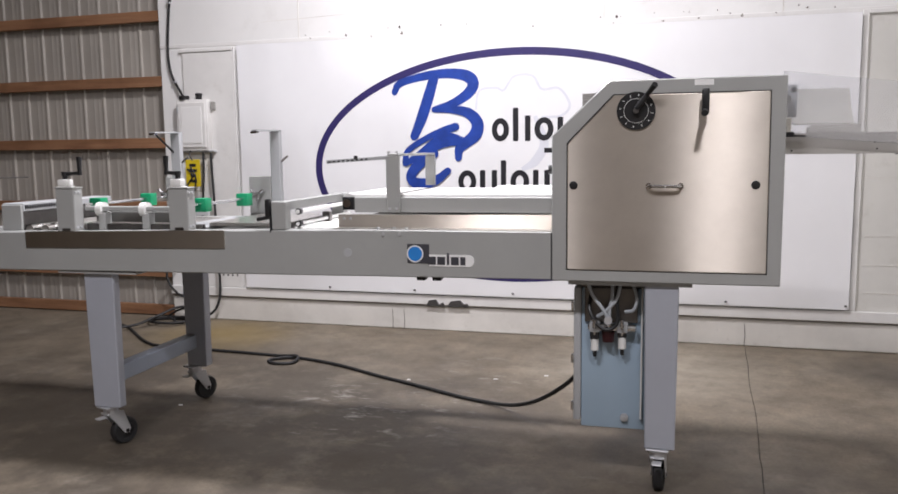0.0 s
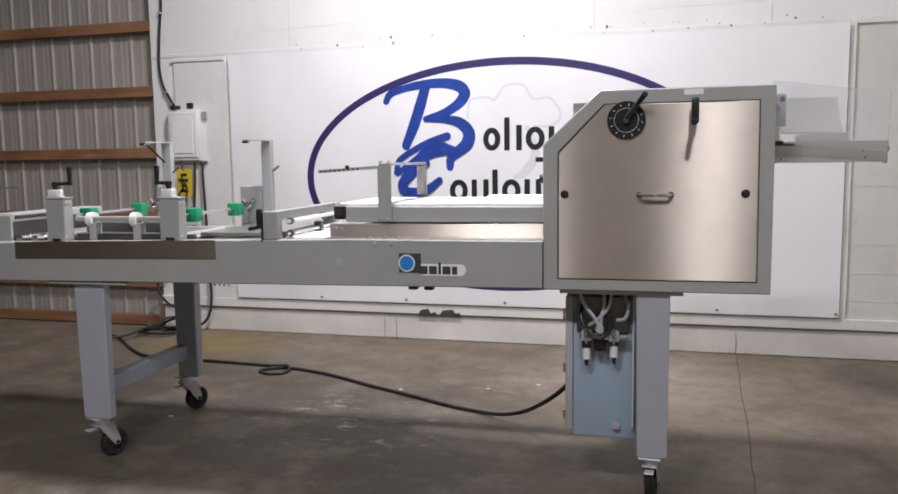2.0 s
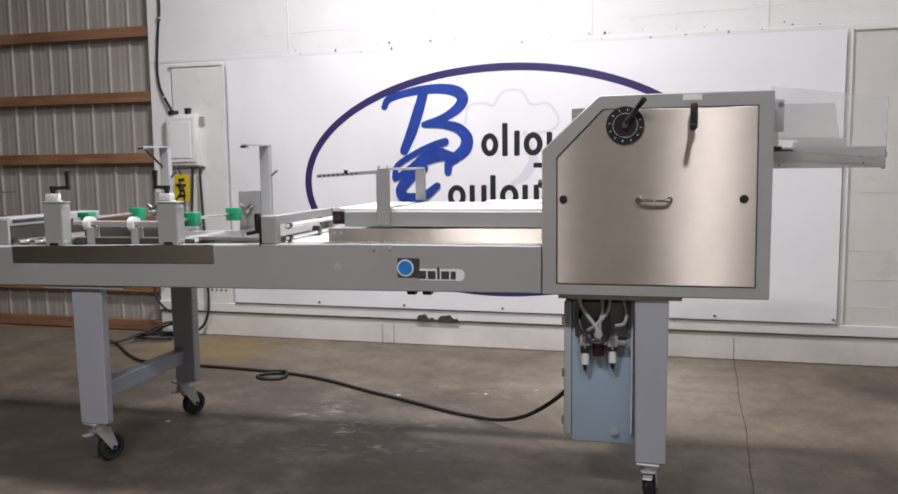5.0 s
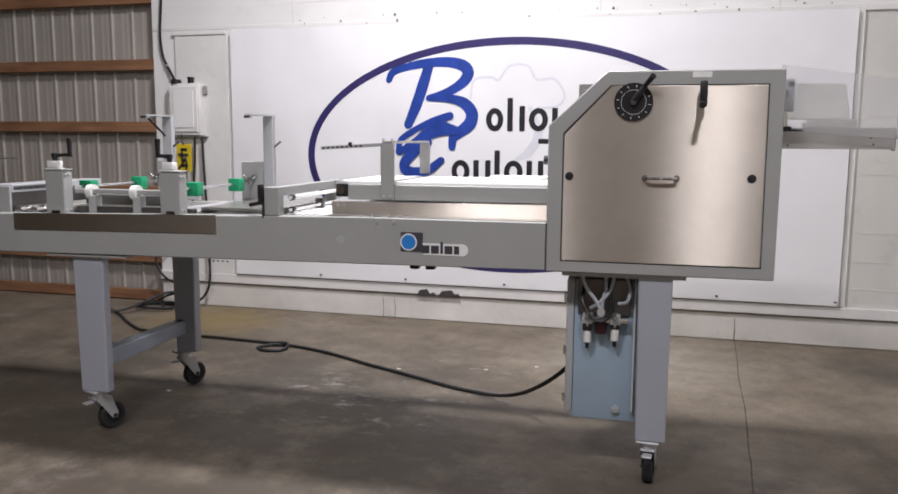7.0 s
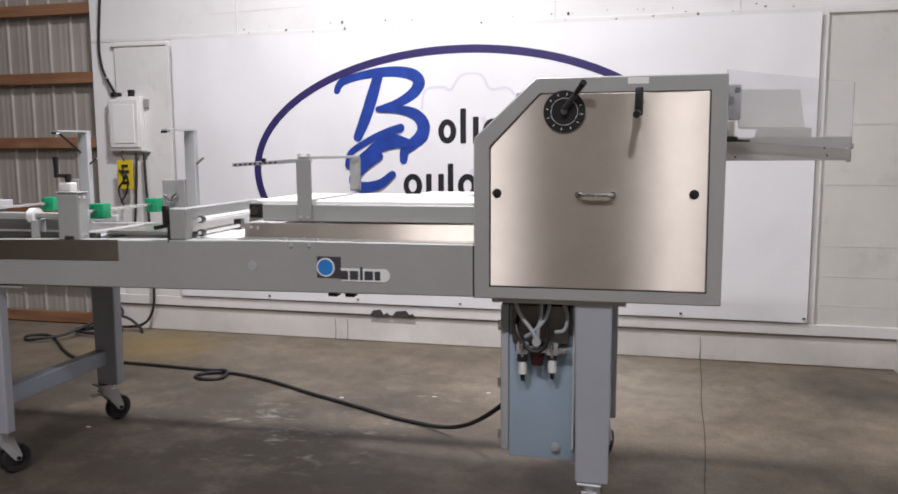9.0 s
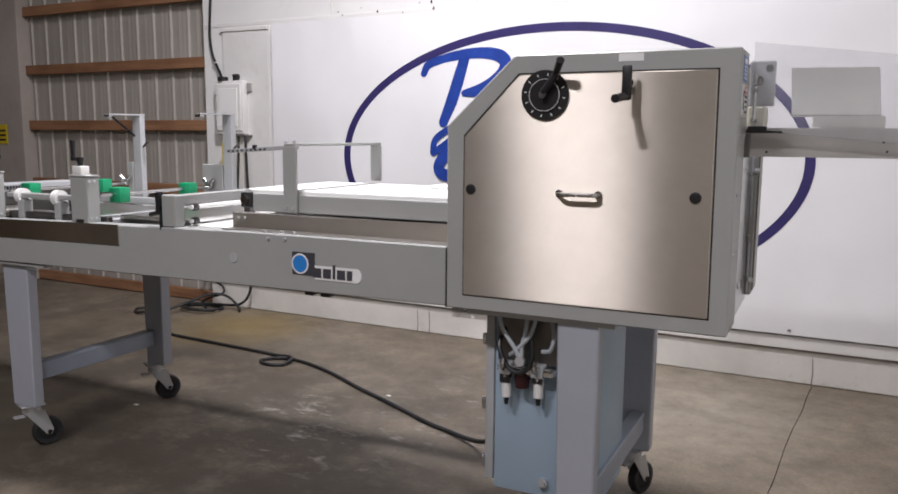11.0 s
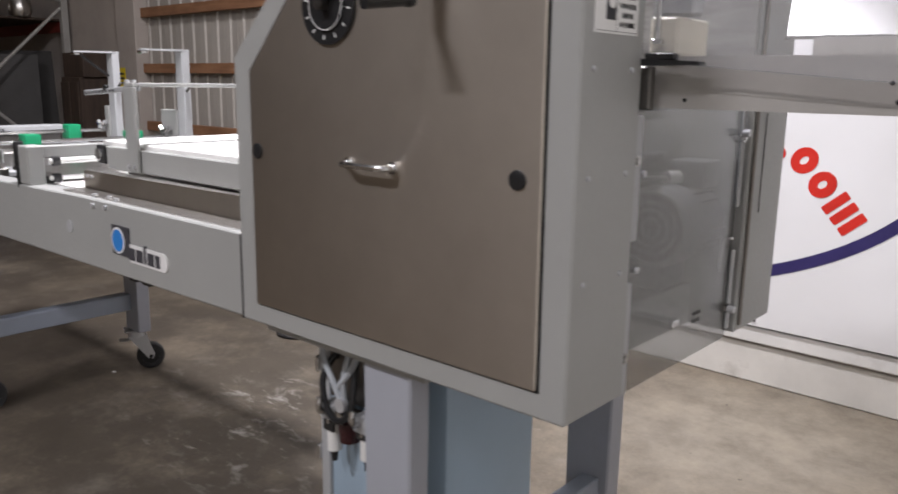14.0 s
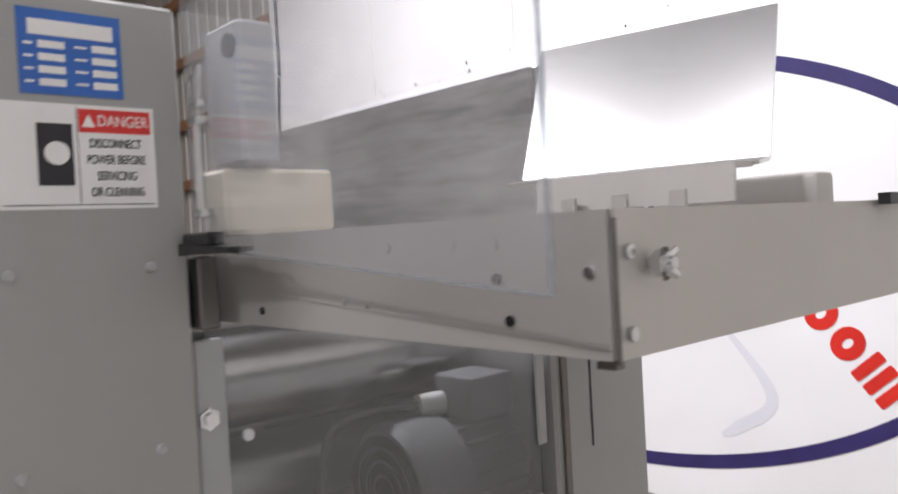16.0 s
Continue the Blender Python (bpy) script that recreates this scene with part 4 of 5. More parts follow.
part("terminal_box", box(B(), 0.28, 0.36, 0.585, 0.665, 1.242, 1.300, 0.006, 2), MOTOR_GREY, motor)
part("cable_gland", rod(B(), (0.30, 0.585, 1.262), (0.29, 0.55, 1.262), 0.016, 14), WHITE_PLASTIC, motor)
part("motor_cable", tube(B(), [(0.29, 0.555, 1.262), (0.26, 0.49, 1.262), (0.215, 0.46, 1.235), (0.195, 0.45, 1.165), (0.195, 0.45, 1.08), (0.21, 0.46, 1.013)], 0.006, 8), MOTOR_GREY, motor, "grey cable")
part("motor_foot", box(B(), 0.185, 0.292, 0.555, 0.675, 1.013, 1.095, 0.004), MOTOR_GREY, motor)
guard = part("end_guard", prism(B(), [(0.205, 0.905), (0.675, 0.905), (0.675, 1.412), (0.205, 1.412)], 0.392, 0.396, "x"), SMOKED, machine, "scratched clear plastic end guard")
part("guard_bracket", box(B(), 0.397, 0.404, 0.189, 0.220, 1.19, 1.405, 0.002), PALE_GREY, guard)
part("guard_bracket", box(B(), 0.397, 0.404, 0.189, 0.215, 0.908, 1.115, 0.002), PALE_GREY, guard)
for z0, z1 in ((0.925, 1.105), (1.20, 1.410)):
    part("guard_bracket", box(B(), 0.397, 0.402, 0.666, 0.684, z0, z1, 0.002), PALE_GREY, guard)
part("guard_hook", tube(B(), [(0.395, 0.675, 1.13), (0.385, 0.655, 1.13), (0.385, 0.645, 1.11), (0.385, 0.645, 1.06)], 0.005, 8), CHROME, guard)
for v, z in ((0.200, 1.329), (0.198, 0.979), (0.665, 0.975), (0.668, 1.35)):
    bm = rod(B(), (0.398, v, z), (0.407, v, z), 0.011, 6)
    rod(bm, (0.405, v, z), (0.411, v, z), 0.006, 10)
    part("bolt", bm, CHROME, guard, "hex bolt and washer")
for z in (0.976, 0.992):
    part("guard_slot", box(B(), 0.3962, 0.3972, 0.498, 0.530, z, z + 0.007), BLACK, guard)
for v, z in ((0.243, 1.304), (0.239, 1.132)):
    part("screw", rod(B(), (0.396, v, z), (0.400, v, z), 0.006, 10), ZINC, guard)
part("lower_bracket", box(B(), 0.30, 0.40, 0.40, 0.43, 0.985, 1.0, 0.003), CHROME, guard)

# ---- outfeed tray ----
tray = part("outfeed_tray", prism(B(), [(0.36, 1.418), (0.858, 1.418), (0.858, 1.502), (0.36, 1.502)], 0.228, 0.231, "y"), TRAY_STEEL, machine, "dull stainless outfeed tray")
part("tray_end", box(B(), 0.858, 0.861, 0.231, 0.80, 1.418, 1.502), TRAY_STEEL, tray)
part("tray_back", box(B(), 0.43, 0.858, 0.797, 0.80, 1.418, 1.502), TRAY_STEEL, tray)
part("tray_floor", box(B(), 0.43, 0.857, 0.232, 0.796, 1.418, 1.421), TRAY_STEEL, tray)
part("side_fold", prism(B(), [(0.50, 1.448), (0.857, 1.426), (0.857, 1.424), (0.50, 1.446)], 0.2268, 0.2279, "y"), TRAY_STEEL, tray)
part("corner_seam", box(B(), 0.8612, 0.8620, 0.2285, 0.2312, 1.416, 1.497), DARK_STEEL, tray)
part("corner_foot", box(B(), 0.848, 0.861, 0.226, 0.234, 1.4135, 1.4175), DARK_STEEL, tray)
for u, z, m in ((0.782, 1.437, BLACK), (0.772, 1.463, DARK_BOARD), (0.845, 1.467, CHROME), (0.470, 1.432, BLACK), (0.60, 1.443, TRAY_STEEL), (0.63, 1.443, TRAY_STEEL)):
    part("rivet", rod(B(), (u, 0.228, z), (u, 0.226, z), 0.0035, 10), m, tray)
for u in (0.66, 0.73, 0.77):
    part("rivet", rod(B(), (u, 0.228, 1.485), (u, 0.2271, 1.485), 0.0042, 12), TRAY_STEEL, tray)
for z in (1.478, 1.432):
    part("end_screw", rod(B(), (0.861, 0.240, z), (0.865, 0.240, z), 0.0045, 6), CHROME, tray)
wing = B()
rod(wing, (0.861, 0.262, 1.470), (0.878, 0.262, 1.470), 0.0035, 10)
rod(wing, (0.866, 0.262, 1.470), (0.873, 0.262, 1.470), 0.008, 6)
for s in (-1, 1):
    rod(wing, (0.870, 0.262, 1.470), (0.876, 0.262 + s * 0.006, 1.470 + 0.008), 0.0022, 8)
    rod(wing, (0.870, 0.262, 1.470), (0.876, 0.262 + s * 0.006, 1.470 - 0.008), 0.0022, 8)
part("wing_nut", wing, CHROME, tray, "zinc wing nut")
part("magnet_latch", box(B(), 0.865, 0.875, 0.60, 0.66, 1.498, 1.508), BLACK, tray)
# chute plate that stands over the tray
bm = B()
prism(bm, [(0.50, 1.540), (0.538, 1.545), (0.598, 1.700), (0.594, 1.702), (0.535, 1.549), (0.50, 1.544)], 0.525, 0.790, "x")
bm.transform(Matrix.Translation((0.525, 0.5, 0)) @ Matrix.Rotation(radians(12), 4, "Z") @ Matrix.Translation((-0.525, -0.5, 0)))
chute = part("chute_plate", bm, CHUTE_STEEL, machine, "bright polished stainless chute plate")
lip = prism(B(), [(0.476, 1.508), (0.480, 1.508), (0.483, 1.538), (0.520, 1.538), (0.520, 1.542), (0.479, 1.542)], 0.58, 0.785, "x")
lip.transform(Matrix.Translation((0.525, 0.5, 0)) @ Matrix.Rotation(radians(6), 4, "Z") @ Matrix.Translation((-0.525, -0.5, 0)))
part("chute_lip", lip, TRAY_STEEL, chute, "folded stainless lip")
for u in (0.62, 0.68, 0.74):
    part("plate_foot", box(B(), u, u + 0.016, 0.476, 0.480, 1.495, 1.52), TRAY_STEEL, chute)
part("side_housing", box(B(), 0.60, 0.79, 0.66, 0.70, 1.45, 1.535, 0.006, 2), TRAY_STEEL, tray)
# clear side guard with its hinge
side = part("tray_guard", prism(B(), [(0.425, 1.494), (0.850, 1.459), (0.850, 1.69), (0.425, 1.745)], 0.186, 0.190, "y"), ACRYLIC, machine, "clear acrylic hinged guard")
part("guard_edge", box(B(), 0.8505, 0.8520, 0.186, 0.190, 1.459, 1.69), EDGE_CLEAR, side)
part("guard_edge", prism(B(), [(0.425, 1.4923), (0.850, 1.4573), (0.850, 1.4585), (0.425, 1.4935)], 0.1855, 0.1905, "y"), EDGE_CLEAR, side)
part("hinge_foot", box(B(), 0.418, 0.470, 0.178, 0.196, 1.494, 1.506, 0.002), BLACK, side)
part("hinge_foot", prism(B(), [(0.414, 1.486), (0.512, 1.487), (0.512, 1.492), (0.414, 1.497)], 0.176, 0.200, "y"), BLACK, side, "black plastic hinge strip")
bm = rod(B(), (0.432, 0.192, 1.52), (0.432, 0.192, 1.60), 0.005, 10)
rod(bm, (0.432, 0.192, 1.60), (0.432, 0.199, 1.66), 0.004, 10)
part("hinge_rod", bm, CHROME, side)
for z in (1.52, 1.605, 1.62):
    part("clip", box(B(), 0.424, 0.441, 0.188, 0.200, z, z + 0.008, 0.001), CHROME, side)
part("eyelet", oval(B(), 0.445, 1.635, 0.008, 0.013, 0.004, 0.184), CHROME, side)
part("infeed_block", box(B(), 0.413, 0.462, 0.202, 0.318, 1.503, 1.563, 0.004), CREAM, machine, "cream plastic bearing block")
part("gear_cover", box(B(), 0.413, 0.482, 0.212, 0.250, 1.565, 1.695, 0.004), PALE_GREY, machine, "grey gear cover with a round plug")
part("cover_plug", rod(B(), (0.467, 0.212, 1.672), (0.467, 0.2085, 1.672), 0.011, 16), BLACK, machine)
# dark block put in the gap beside the tray in place of its shade
part("gap_block", box(B(), 0.30, 0.426, 0.1885, 0.208, 1.416, 1.485, 0.002), DARK_STEEL, machine)
part("side_knob", rod(B(), (-0.475, 0.30, 1.36), (-0.515, 0.30, 1.36), 0.020, 16), BLACK, machine)

# ---- conveyor bed and gate ----
part("conveyor_rail", box(B(), -1.37, -0.467, 0.135, 0.150, 1.178, 1.247, 0.003), GREY_PAINT, machine, "pale grey conveyor side rail")
part("conveyor_rail", box(B(), -1.37, -0.467, 0.705, 0.720, 1.178, 1.247, 0.003), GREY_PAINT, machine)
bm = box(B(), -1.405, -0.467, 0.152, 0.703, 1.235, 1.262, 0.004)
rod(bm, (-1.405, 0.152, 1.236), (-1.405, 0.703, 1.236), 0.026, 20)
part("conveyor_belt", bm, BELT, machine, "clean white conveyor belt")
part("bearing_block", box(B(), -1.425, -1.371, 0.130, 0.150, 1.19, 1.248, 0.003), BLACK, machine)
part("bearing", rod(B(), (-1.40, 0.130, 1.22), (-1.40, 0.120, 1.22), 0.018, 20), CHROME, machine)
part("folded_cloth", box(B(), -0.80, -0.50, 0.52, 0.68, 1.2625, 1.275, 0.005, 2), BELT, machine)
part("drip_plate", prism(B(), [(-1.428, 1.116), (-0.467, 1.112), (-0.467, 1.178), (-1.428, 1.170)], 0.086, 0.089, "y"), BRUSHED, machine, "long stainless drip plate")
part("drip_lip", box(B(), -1.428, -0.467, 0.089, 0.133, 1.1685, 1.172), STEEL, machine)
for u in (-1.40, -1.37):
    part("screw", rod(B(), (u, 0.086, 1.155), (u, 0.081, 1.155), 0.006, 10), ZINC, machine)
part("slide_sheet", box(B(), -1.64, -1.428, 0.08, 0.79, 1.108, 1.112), BELT, machine, "white slide sheet")
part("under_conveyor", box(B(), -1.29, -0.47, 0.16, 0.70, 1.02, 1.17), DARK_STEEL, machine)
part("slide_sheet", box(B(), -1.428, -0.467, 0.02, 0.085, 1.113, 1.117), STEEL, machine)

gate = part("gate_post", box(B(), -1.212, -1.150, 0.120, 0.133, 1.180, 1.428, 0.003), GREY_PAINT, machine, "pale grey gate bracket")
for u in (-1.197, -1.165):
    part("screw", rod(B(), (u, 0.120, 1.197), (u, 0.115, 1.197), 0.006, 10), ZINC, gate)
part("gate_arm", box(B(), -1.205, -1.155, 0.121, 0.75, 1.428, 1.440, 0.002), GREY_PAINT, gate)
part("gate_leg", box(B(), -1.205, -1.152, 0.738, 0.750, 1.272, 1.427, 0.003), GREY_PAINT, gate)
bm = prism(B(), [(-1.50, 1.397), (-1.152, 1.418), (-1.152, 1.434), (-1.50, 1.413)], 0.140, 0.146, "y", 0.001)
part("ruler", bm, PALE_GREY, gate, "slim ruler bar with marks")
for i in range(9):
    u = -1.49 + 0.022 * i
    part("ruler_mark", box(B(), u, u + 0.010, 0.1385, 0.1398, 1.401 + 0.06 * (u + 1.5), 1.408 + 0.06 * (u + 1.5)), BLACK, gate)
part("ruler_stop", box(B(), -1.368, -1.352, 0.136, 0.15, 1.415, 1.432, 0.002), BLACK, gate)
for u in (-1.20, -1.162):
    part("screw", rod(B(), (u, 0.13, 1.440), (u, 0.13, 1.449), 0.007, 10), ZINC, gate)

# ---- cross roller between its end blocks ----
blk = part("roller_block", box(B(), -1.715, -1.645, 0.005, 0.06, 1.108, 1.234, 0.004), GREY_PAINT, machine)
part("roller_plate", box(B(), -1.722, -1.716, -0.003, 0.058, 1.095, 1.165, 0.002), BLACK, blk)
part("clamp_lever", box(B(), -1.745, -1.722, 0.0, 0.03, 1.155, 1.245, 0.006, 2), BLACK, blk, "black clamp lever")
part("lever_foot", rod(B(), (-1.733, 0.015, 1.163), (-1.790, 0.02, 1.152), 0.009, 12), BLACK, blk)
part("cross_bar", box(B(), -1.70, -1.655, 0.061, 0.70, 1.192, 1.232, 0.003), GREY_PAINT, machine)
part("far_block", box(B(), -1.715, -1.645, 0.701, 0.76, 1.09, 1.234, 0.004), GREY_PAINT, machine)
part("cross_roller", rod(B(), (-1.615, 0.061, 1.185), (-1.615, 0.70, 1.185), 0.0095, 18), WHITE_PLASTIC, machine, "white plastic roller")
part("cross_roller", rod(B(), (-1.615, 0.061, 1.130), (-1.615, 0.70, 1.130), 0.008, 18), WHITE_PLASTIC, machine)
for v, z in ((0.068, 1.185), (0.068, 1.13)):
    part("roller_nut", rod(B(), (-1.615, v, z), (-1.615, v + 0.025, z), 0.015, 8), BLACK, machine)
bm = box(B(), -1.64, -1.60, 0.40, 0.43, 1.112, 1.16, 0.003)
part("roller_stand", bm, DARK_STEEL, machine)

# ---- moulding-board supports: two pillars with cranks, collars, rods and green clamps ----
def pillar(u, arm_u, arm_v):
    base = beam_top(u) - 0.002
    p = part("pillar", box(B(), u, u + 0.102, 0.012, 0.076, base, 1.290, 0.004), GREY_PAINT, machine, "grey adjusting pillar")
    part("cap_plate", box(B(), u - 0.003, u + 0.105, 0.008, 0.079, 1.2905, 1.297, 0.002), GREY_PAINT, p)
    part("foot_notch", box(B(), u + 0.03, u + 0.075, 0.0095, 0.0118, base + 0.002, base + 0.018), DARK_STEEL, p)
    for z in (1.272, base + 0.022):
        for v in (0.024, 0.050):
            part("screw", rod(B(), (u + 0.102, v, z), (u + 0.1065, v, z), 0.006, 10), ZINC, p)
    cap = box(B(), u + 0.012, u + 0.068, 0.016, 0.060, 1.302, 1.335, 0.005, 2)
    box(cap, u + 0.008, u + 0.072, 0.013, 0.063, 1.2975, 1.3015)
    part("gear_cap", cap, WHITE_PLASTIC, p, "white plastic counter cap")
    x, y = u + 0.043, 0.036
    c = rod(B(), (x, y, 1.335), (x, y, 1.362), 0.012, 14)
    rod(c, (x, y, 1.360), (x + arm_u, y + arm_v, 1.364), 0.0095, 12, 0.008)
    rod(c, (x, y, 1.350), (x, y, 1.371), 0.015, 14)
    rod(c, (x + arm_u, y + arm_v, 1.354), (x + arm_u, y + arm_v, 1.374), 0.011, 14)
    part("crank_arm", c, BLACK, p, "black crank arm")
    part("crank_grip", rod(B(), (x + arm_u, y + arm_v, 1.374), (x + arm_u, y + arm_v, 1.441), 0.009, 14, 0.013), BLACK, p, "black crank grip")
    return p


pillar(-2.847, 0.084, 0.0)
pillar(-2.237, -0.078, 0.030)
part("cross_bar", box(B(), -2.744, -2.238, 0.082, 0.118, 1.180, 1.202, 0.003), GREY_PAINT, machine, "flat grey bar between the pillars")
part("board_edge", box(B(), -2.735, -2.27, 0.150, 0.158, 1.122, 1.176, 0.002), GREY_PAINT, machine, "grey upright edge of the moulding board")
# dark bar drawn in for the shaded gap below the board edge
part("gap_bar", box(B(), -2.74, -2.11, 0.085, 0.115, 1.085, 1.118, 0.003), DARK_STEEL, machine)
for u in (-2.66, -2.42):
    part("collar", rod(B(), (u - 0.016, 0.10, 1.188), (u + 0.016, 0.10, 1.188), 0.034, 24), WHITE_PLASTIC, machine, "white plastic collar")
    part("shaft_stand", box(B(), u - 0.005, u + 0.035, 0.075, 0.125, beam_top(u) - 0.02, 1.172, 0.004), GREY_PAINT, machine)
for u in (-2.775, -2.19):
    part("guide_rod", rod(B(), (u, 0.12, 1.205), (u, 0.80, 1.205), 0.008, 12), CHROME, machine, "bright guide rod")
    for v in (0.20, 0.615):
        part("green_clamp", box(B(), u - 0.035, u + 0.032, v, v + 0.06, 1.168, 1.235, 0.005, 2), GREEN, machine, "green plastic clamp block")
    bm = rod(B(), (u, 0.78, 1.215), (u, 0.80, 1.215), 0.020, 14)
    for s in (-1, 1):
        rod(bm, (u, 0.79, 1.215), (u + s * 0.035, 0.79, 1.245), 0.008, 8, 0.011)
    part("wing_knob", bm, CHROME, machine, "zinc wing knob")
part("rear_rail", box(B(), -3.10, -2.47, 0.735, 0.76, 1.105, 1.140, 0.003), PALE_GREY, machine)
part("pressure_board", box(B(), -2.90, -2.30, 0.16, 0.72, 1.085, 1.10, 0.003), STEEL, machine, "stainless moulding board")
part("pressure_board", box(B(), -2.12, -1.74, 0.16, 0.74, 1.105, 1.122, 0.003), STEEL, machine, "stainless moulding board")
part("cross_member", box(B(), -2.30, -2.12, 0.11, 0.72, 1.085, 1.105, 0.003), PALE_GREY, machine)
# toothed rail across the infeed end on an upright plate, rollers beside it
rail = part("toothed_rail", box(B(), -3.240, -3.115, 0.100, 0.775, 1.172, 1.213, 0.003), PALE_GREY, machine, "pale rail with dark teeth across the infeed end")
for i in range(22):
    part("tooth", box(B(), -3.1148, -3.1115, 0.112 + 0.0165 * i, 0.122 + 0.0165 * i, 1.185, 1.203), BLACK, rail)
part("end_plate", box(B(), -3.232, -3.116, 0.084, 0.0995, 1.036, 1.206, 0.003), GREY_PAINT, machine, "grey upright end plate")
part("rail_web", box(B(), -3.165, -3.125, 0.104, 0.740, 1.036, 1.171, 0.002), DARK_STEEL, machine, "brown-stained steel web under the rail")
for u in (-3.065, -2.975):
    part("infeed_roller", rod(B(), (u, 0.078, 1.088), (u, 0.797, 1.088), 0.021, 18), STEEL, machine, "worn steel infeed roller")
    for v in (0.13, 0.70):
        part("roller_collar", rod(B(), (u, v, 1.088), (u, v + 0.02, 1.088), 0.026, 18), CHROME, machine)
for u in (-2.676, -2.058):
    post = part("stop_post", box(B(), u - 0.058, u, 0.815, 0.85, 1.06, 1.565, 0.003), PALE_GREY, machine, "tall grey stop post")
    arm = prism(B(), [(u - 0.058, 0.85), (u, 0.85), (u, 0.815), (u - 0.055, 0.665), (u - 0.092, 0.675), (u - 0.06, 0.79)], 1.5655, 1.573, "z")
    part("post_arm", arm, PALE_GREY, post)
    part("arm_tip", box(B(), u - 0.092, u - 0.055, 0.664, 0.690, 1.553, 1.5650, 0.002), CHROME, post)
    if u < -2.3:
        part("brace", rod(B(), (u - 0.07, 0.70, 1.555), (u - 0.04, 0.813, 1.46), 0.006, 8), BLACK, post, "black gas strut")
    part("post_bracket", box(B(), u - (0.10 if u < -2.3 else 0.19), u - 0.06, 0.81, 0.845, 1.06, 1.32, 0.003), GREY_PAINT, post)
    part("post_lever", rod(B(), (u, 0.83, 1.40), (u + 0.04, 0.83, 1.43), 0.006, 8), DARK_STEEL, post)
part("under_bracket", prism(B(), [(-1.90, 0.895), (-1.72, 0.90), (-1.60, 0.93), (-1.86, 0.85)], 0.62, 0.78, "y"), DARK_STEEL, machine)

# ---- operator panel at the infeed end ----
PANEL = pose(-3.43, 0.055, 1.378, 0, 0, 48)
panel = new("control_panel", mesh_of("control_panel", box(B(), -0.147, 0.147, 0.004, 0.16, 0.0, 0.070, 0.004), PALE_GREY))
panel.parent, panel.matrix_local = machine, PANEL
tagged(panel, "small operator panel on a post")
part("face_plate", box(B(), -0.145, 0.145, 0.0, 0.0035, 0.003, 0.067), LABEL_WHITE, panel, "white face plate")
for x, m, r in ((-0.075, BLACK, 0.012), (-0.015, BLACK, 0.014), (0.045, NAVY, 0.022), (0.078, NAVY, 0.015)):
    part("switch", rod(B(), (x, 0.0, 0.038), (x, -0.03, 0.038), r, 16), m, panel)
    part("switch_ring", rod(B(), (x, 0.0, 0.038), (x, -0.006, 0.038), r + 0.005, 16), CHROME, panel)
part("panel_shelf", box(B(), -0.22, 0.30, -0.01, 0.10, -0.045, -0.038), DARK_STEEL, panel)
bm = rod(B(), (0.0, 0.08, -0.001), (0.0, 0.08, -0.20), 0.030, 20)
rod(bm, (0.0, 0.08, -0.13), (0.0, 0.08, -0.315), 0.034, 20)
part("panel_post", bm, PALE_GREY, panel)
part("cable", tube(B(), [(0.03, 0.09, -0.005), (0.10, 0.08, -0.09), (0.11, 0.07, -0.17), (0.06, 0.08, -0.215), (0.03, 0.08, -0.23)], 0.011, 8), BLACK, panel)

# ---- electrical box with air service unit ----
ebox = part("electrical_box", box(B(), -0.355, 0.020, 0.165, 0.485, 0.247, 0.860, 0.006, 2), BLUE_GREY, machine, "pale blue-grey electrical box hung under the cabinet")
part("box_lid", box(B(), -0.388, -0.356, 0.158, 0.49, 0.275, 0.862, 0.006, 2), PALE_GREY, ebox, "hinged box lid")
for z in (0.34, 0.55, 0.78):
    part("lid_clip", box(B(), -0.398, -0.386, 0.150, 0.166, z - 0.02, z + 0.02, 0.003), CHROME, ebox)
part("box_hanger", box(B(), -0.35, 0.02, 0.17, 0.48, 0.8605, 0.912, 0.003), DARK_STEEL, ebox)
part("edge_strip", box(B(), -0.106, -0.098, 0.140, 0.164, 0.30, 0.87, 0.002), WHITE_PLASTIC, ebox)
bm = rod(B(), (-0.170, 0.165, 0.300), (-0.170, 0.150, 0.300), 0.017, 20)
rod(bm, (-0.170, 0.150, 0.300), (-0.170, 0.142, 0.300), 0.011, 6)
part("cable_gland", bm, ZINC, ebox, "bright metal blanking gland")
part("mount_plate", box(B(), -0.34, -0.12, 0.150, 0.164, 0.715, 0.865, 0.003), DARK_STEEL, ebox, "dark steel mounting plate")
air_unit = part("air_unit", box(B(), -0.325, -0.125, 0.105, 0.149, 0.688, 0.712, 0.006, 2), CHROME, machine, "compressed air service unit")
for u, z0 in ((-0.296, 0.590), (-0.182, 0.605)):
    part("filter_head", box(B(), u - 0.022, u + 0.022, 0.098, 0.150, 0.682, 0.722, 0.005, 2), PALE_GREY, air_unit)
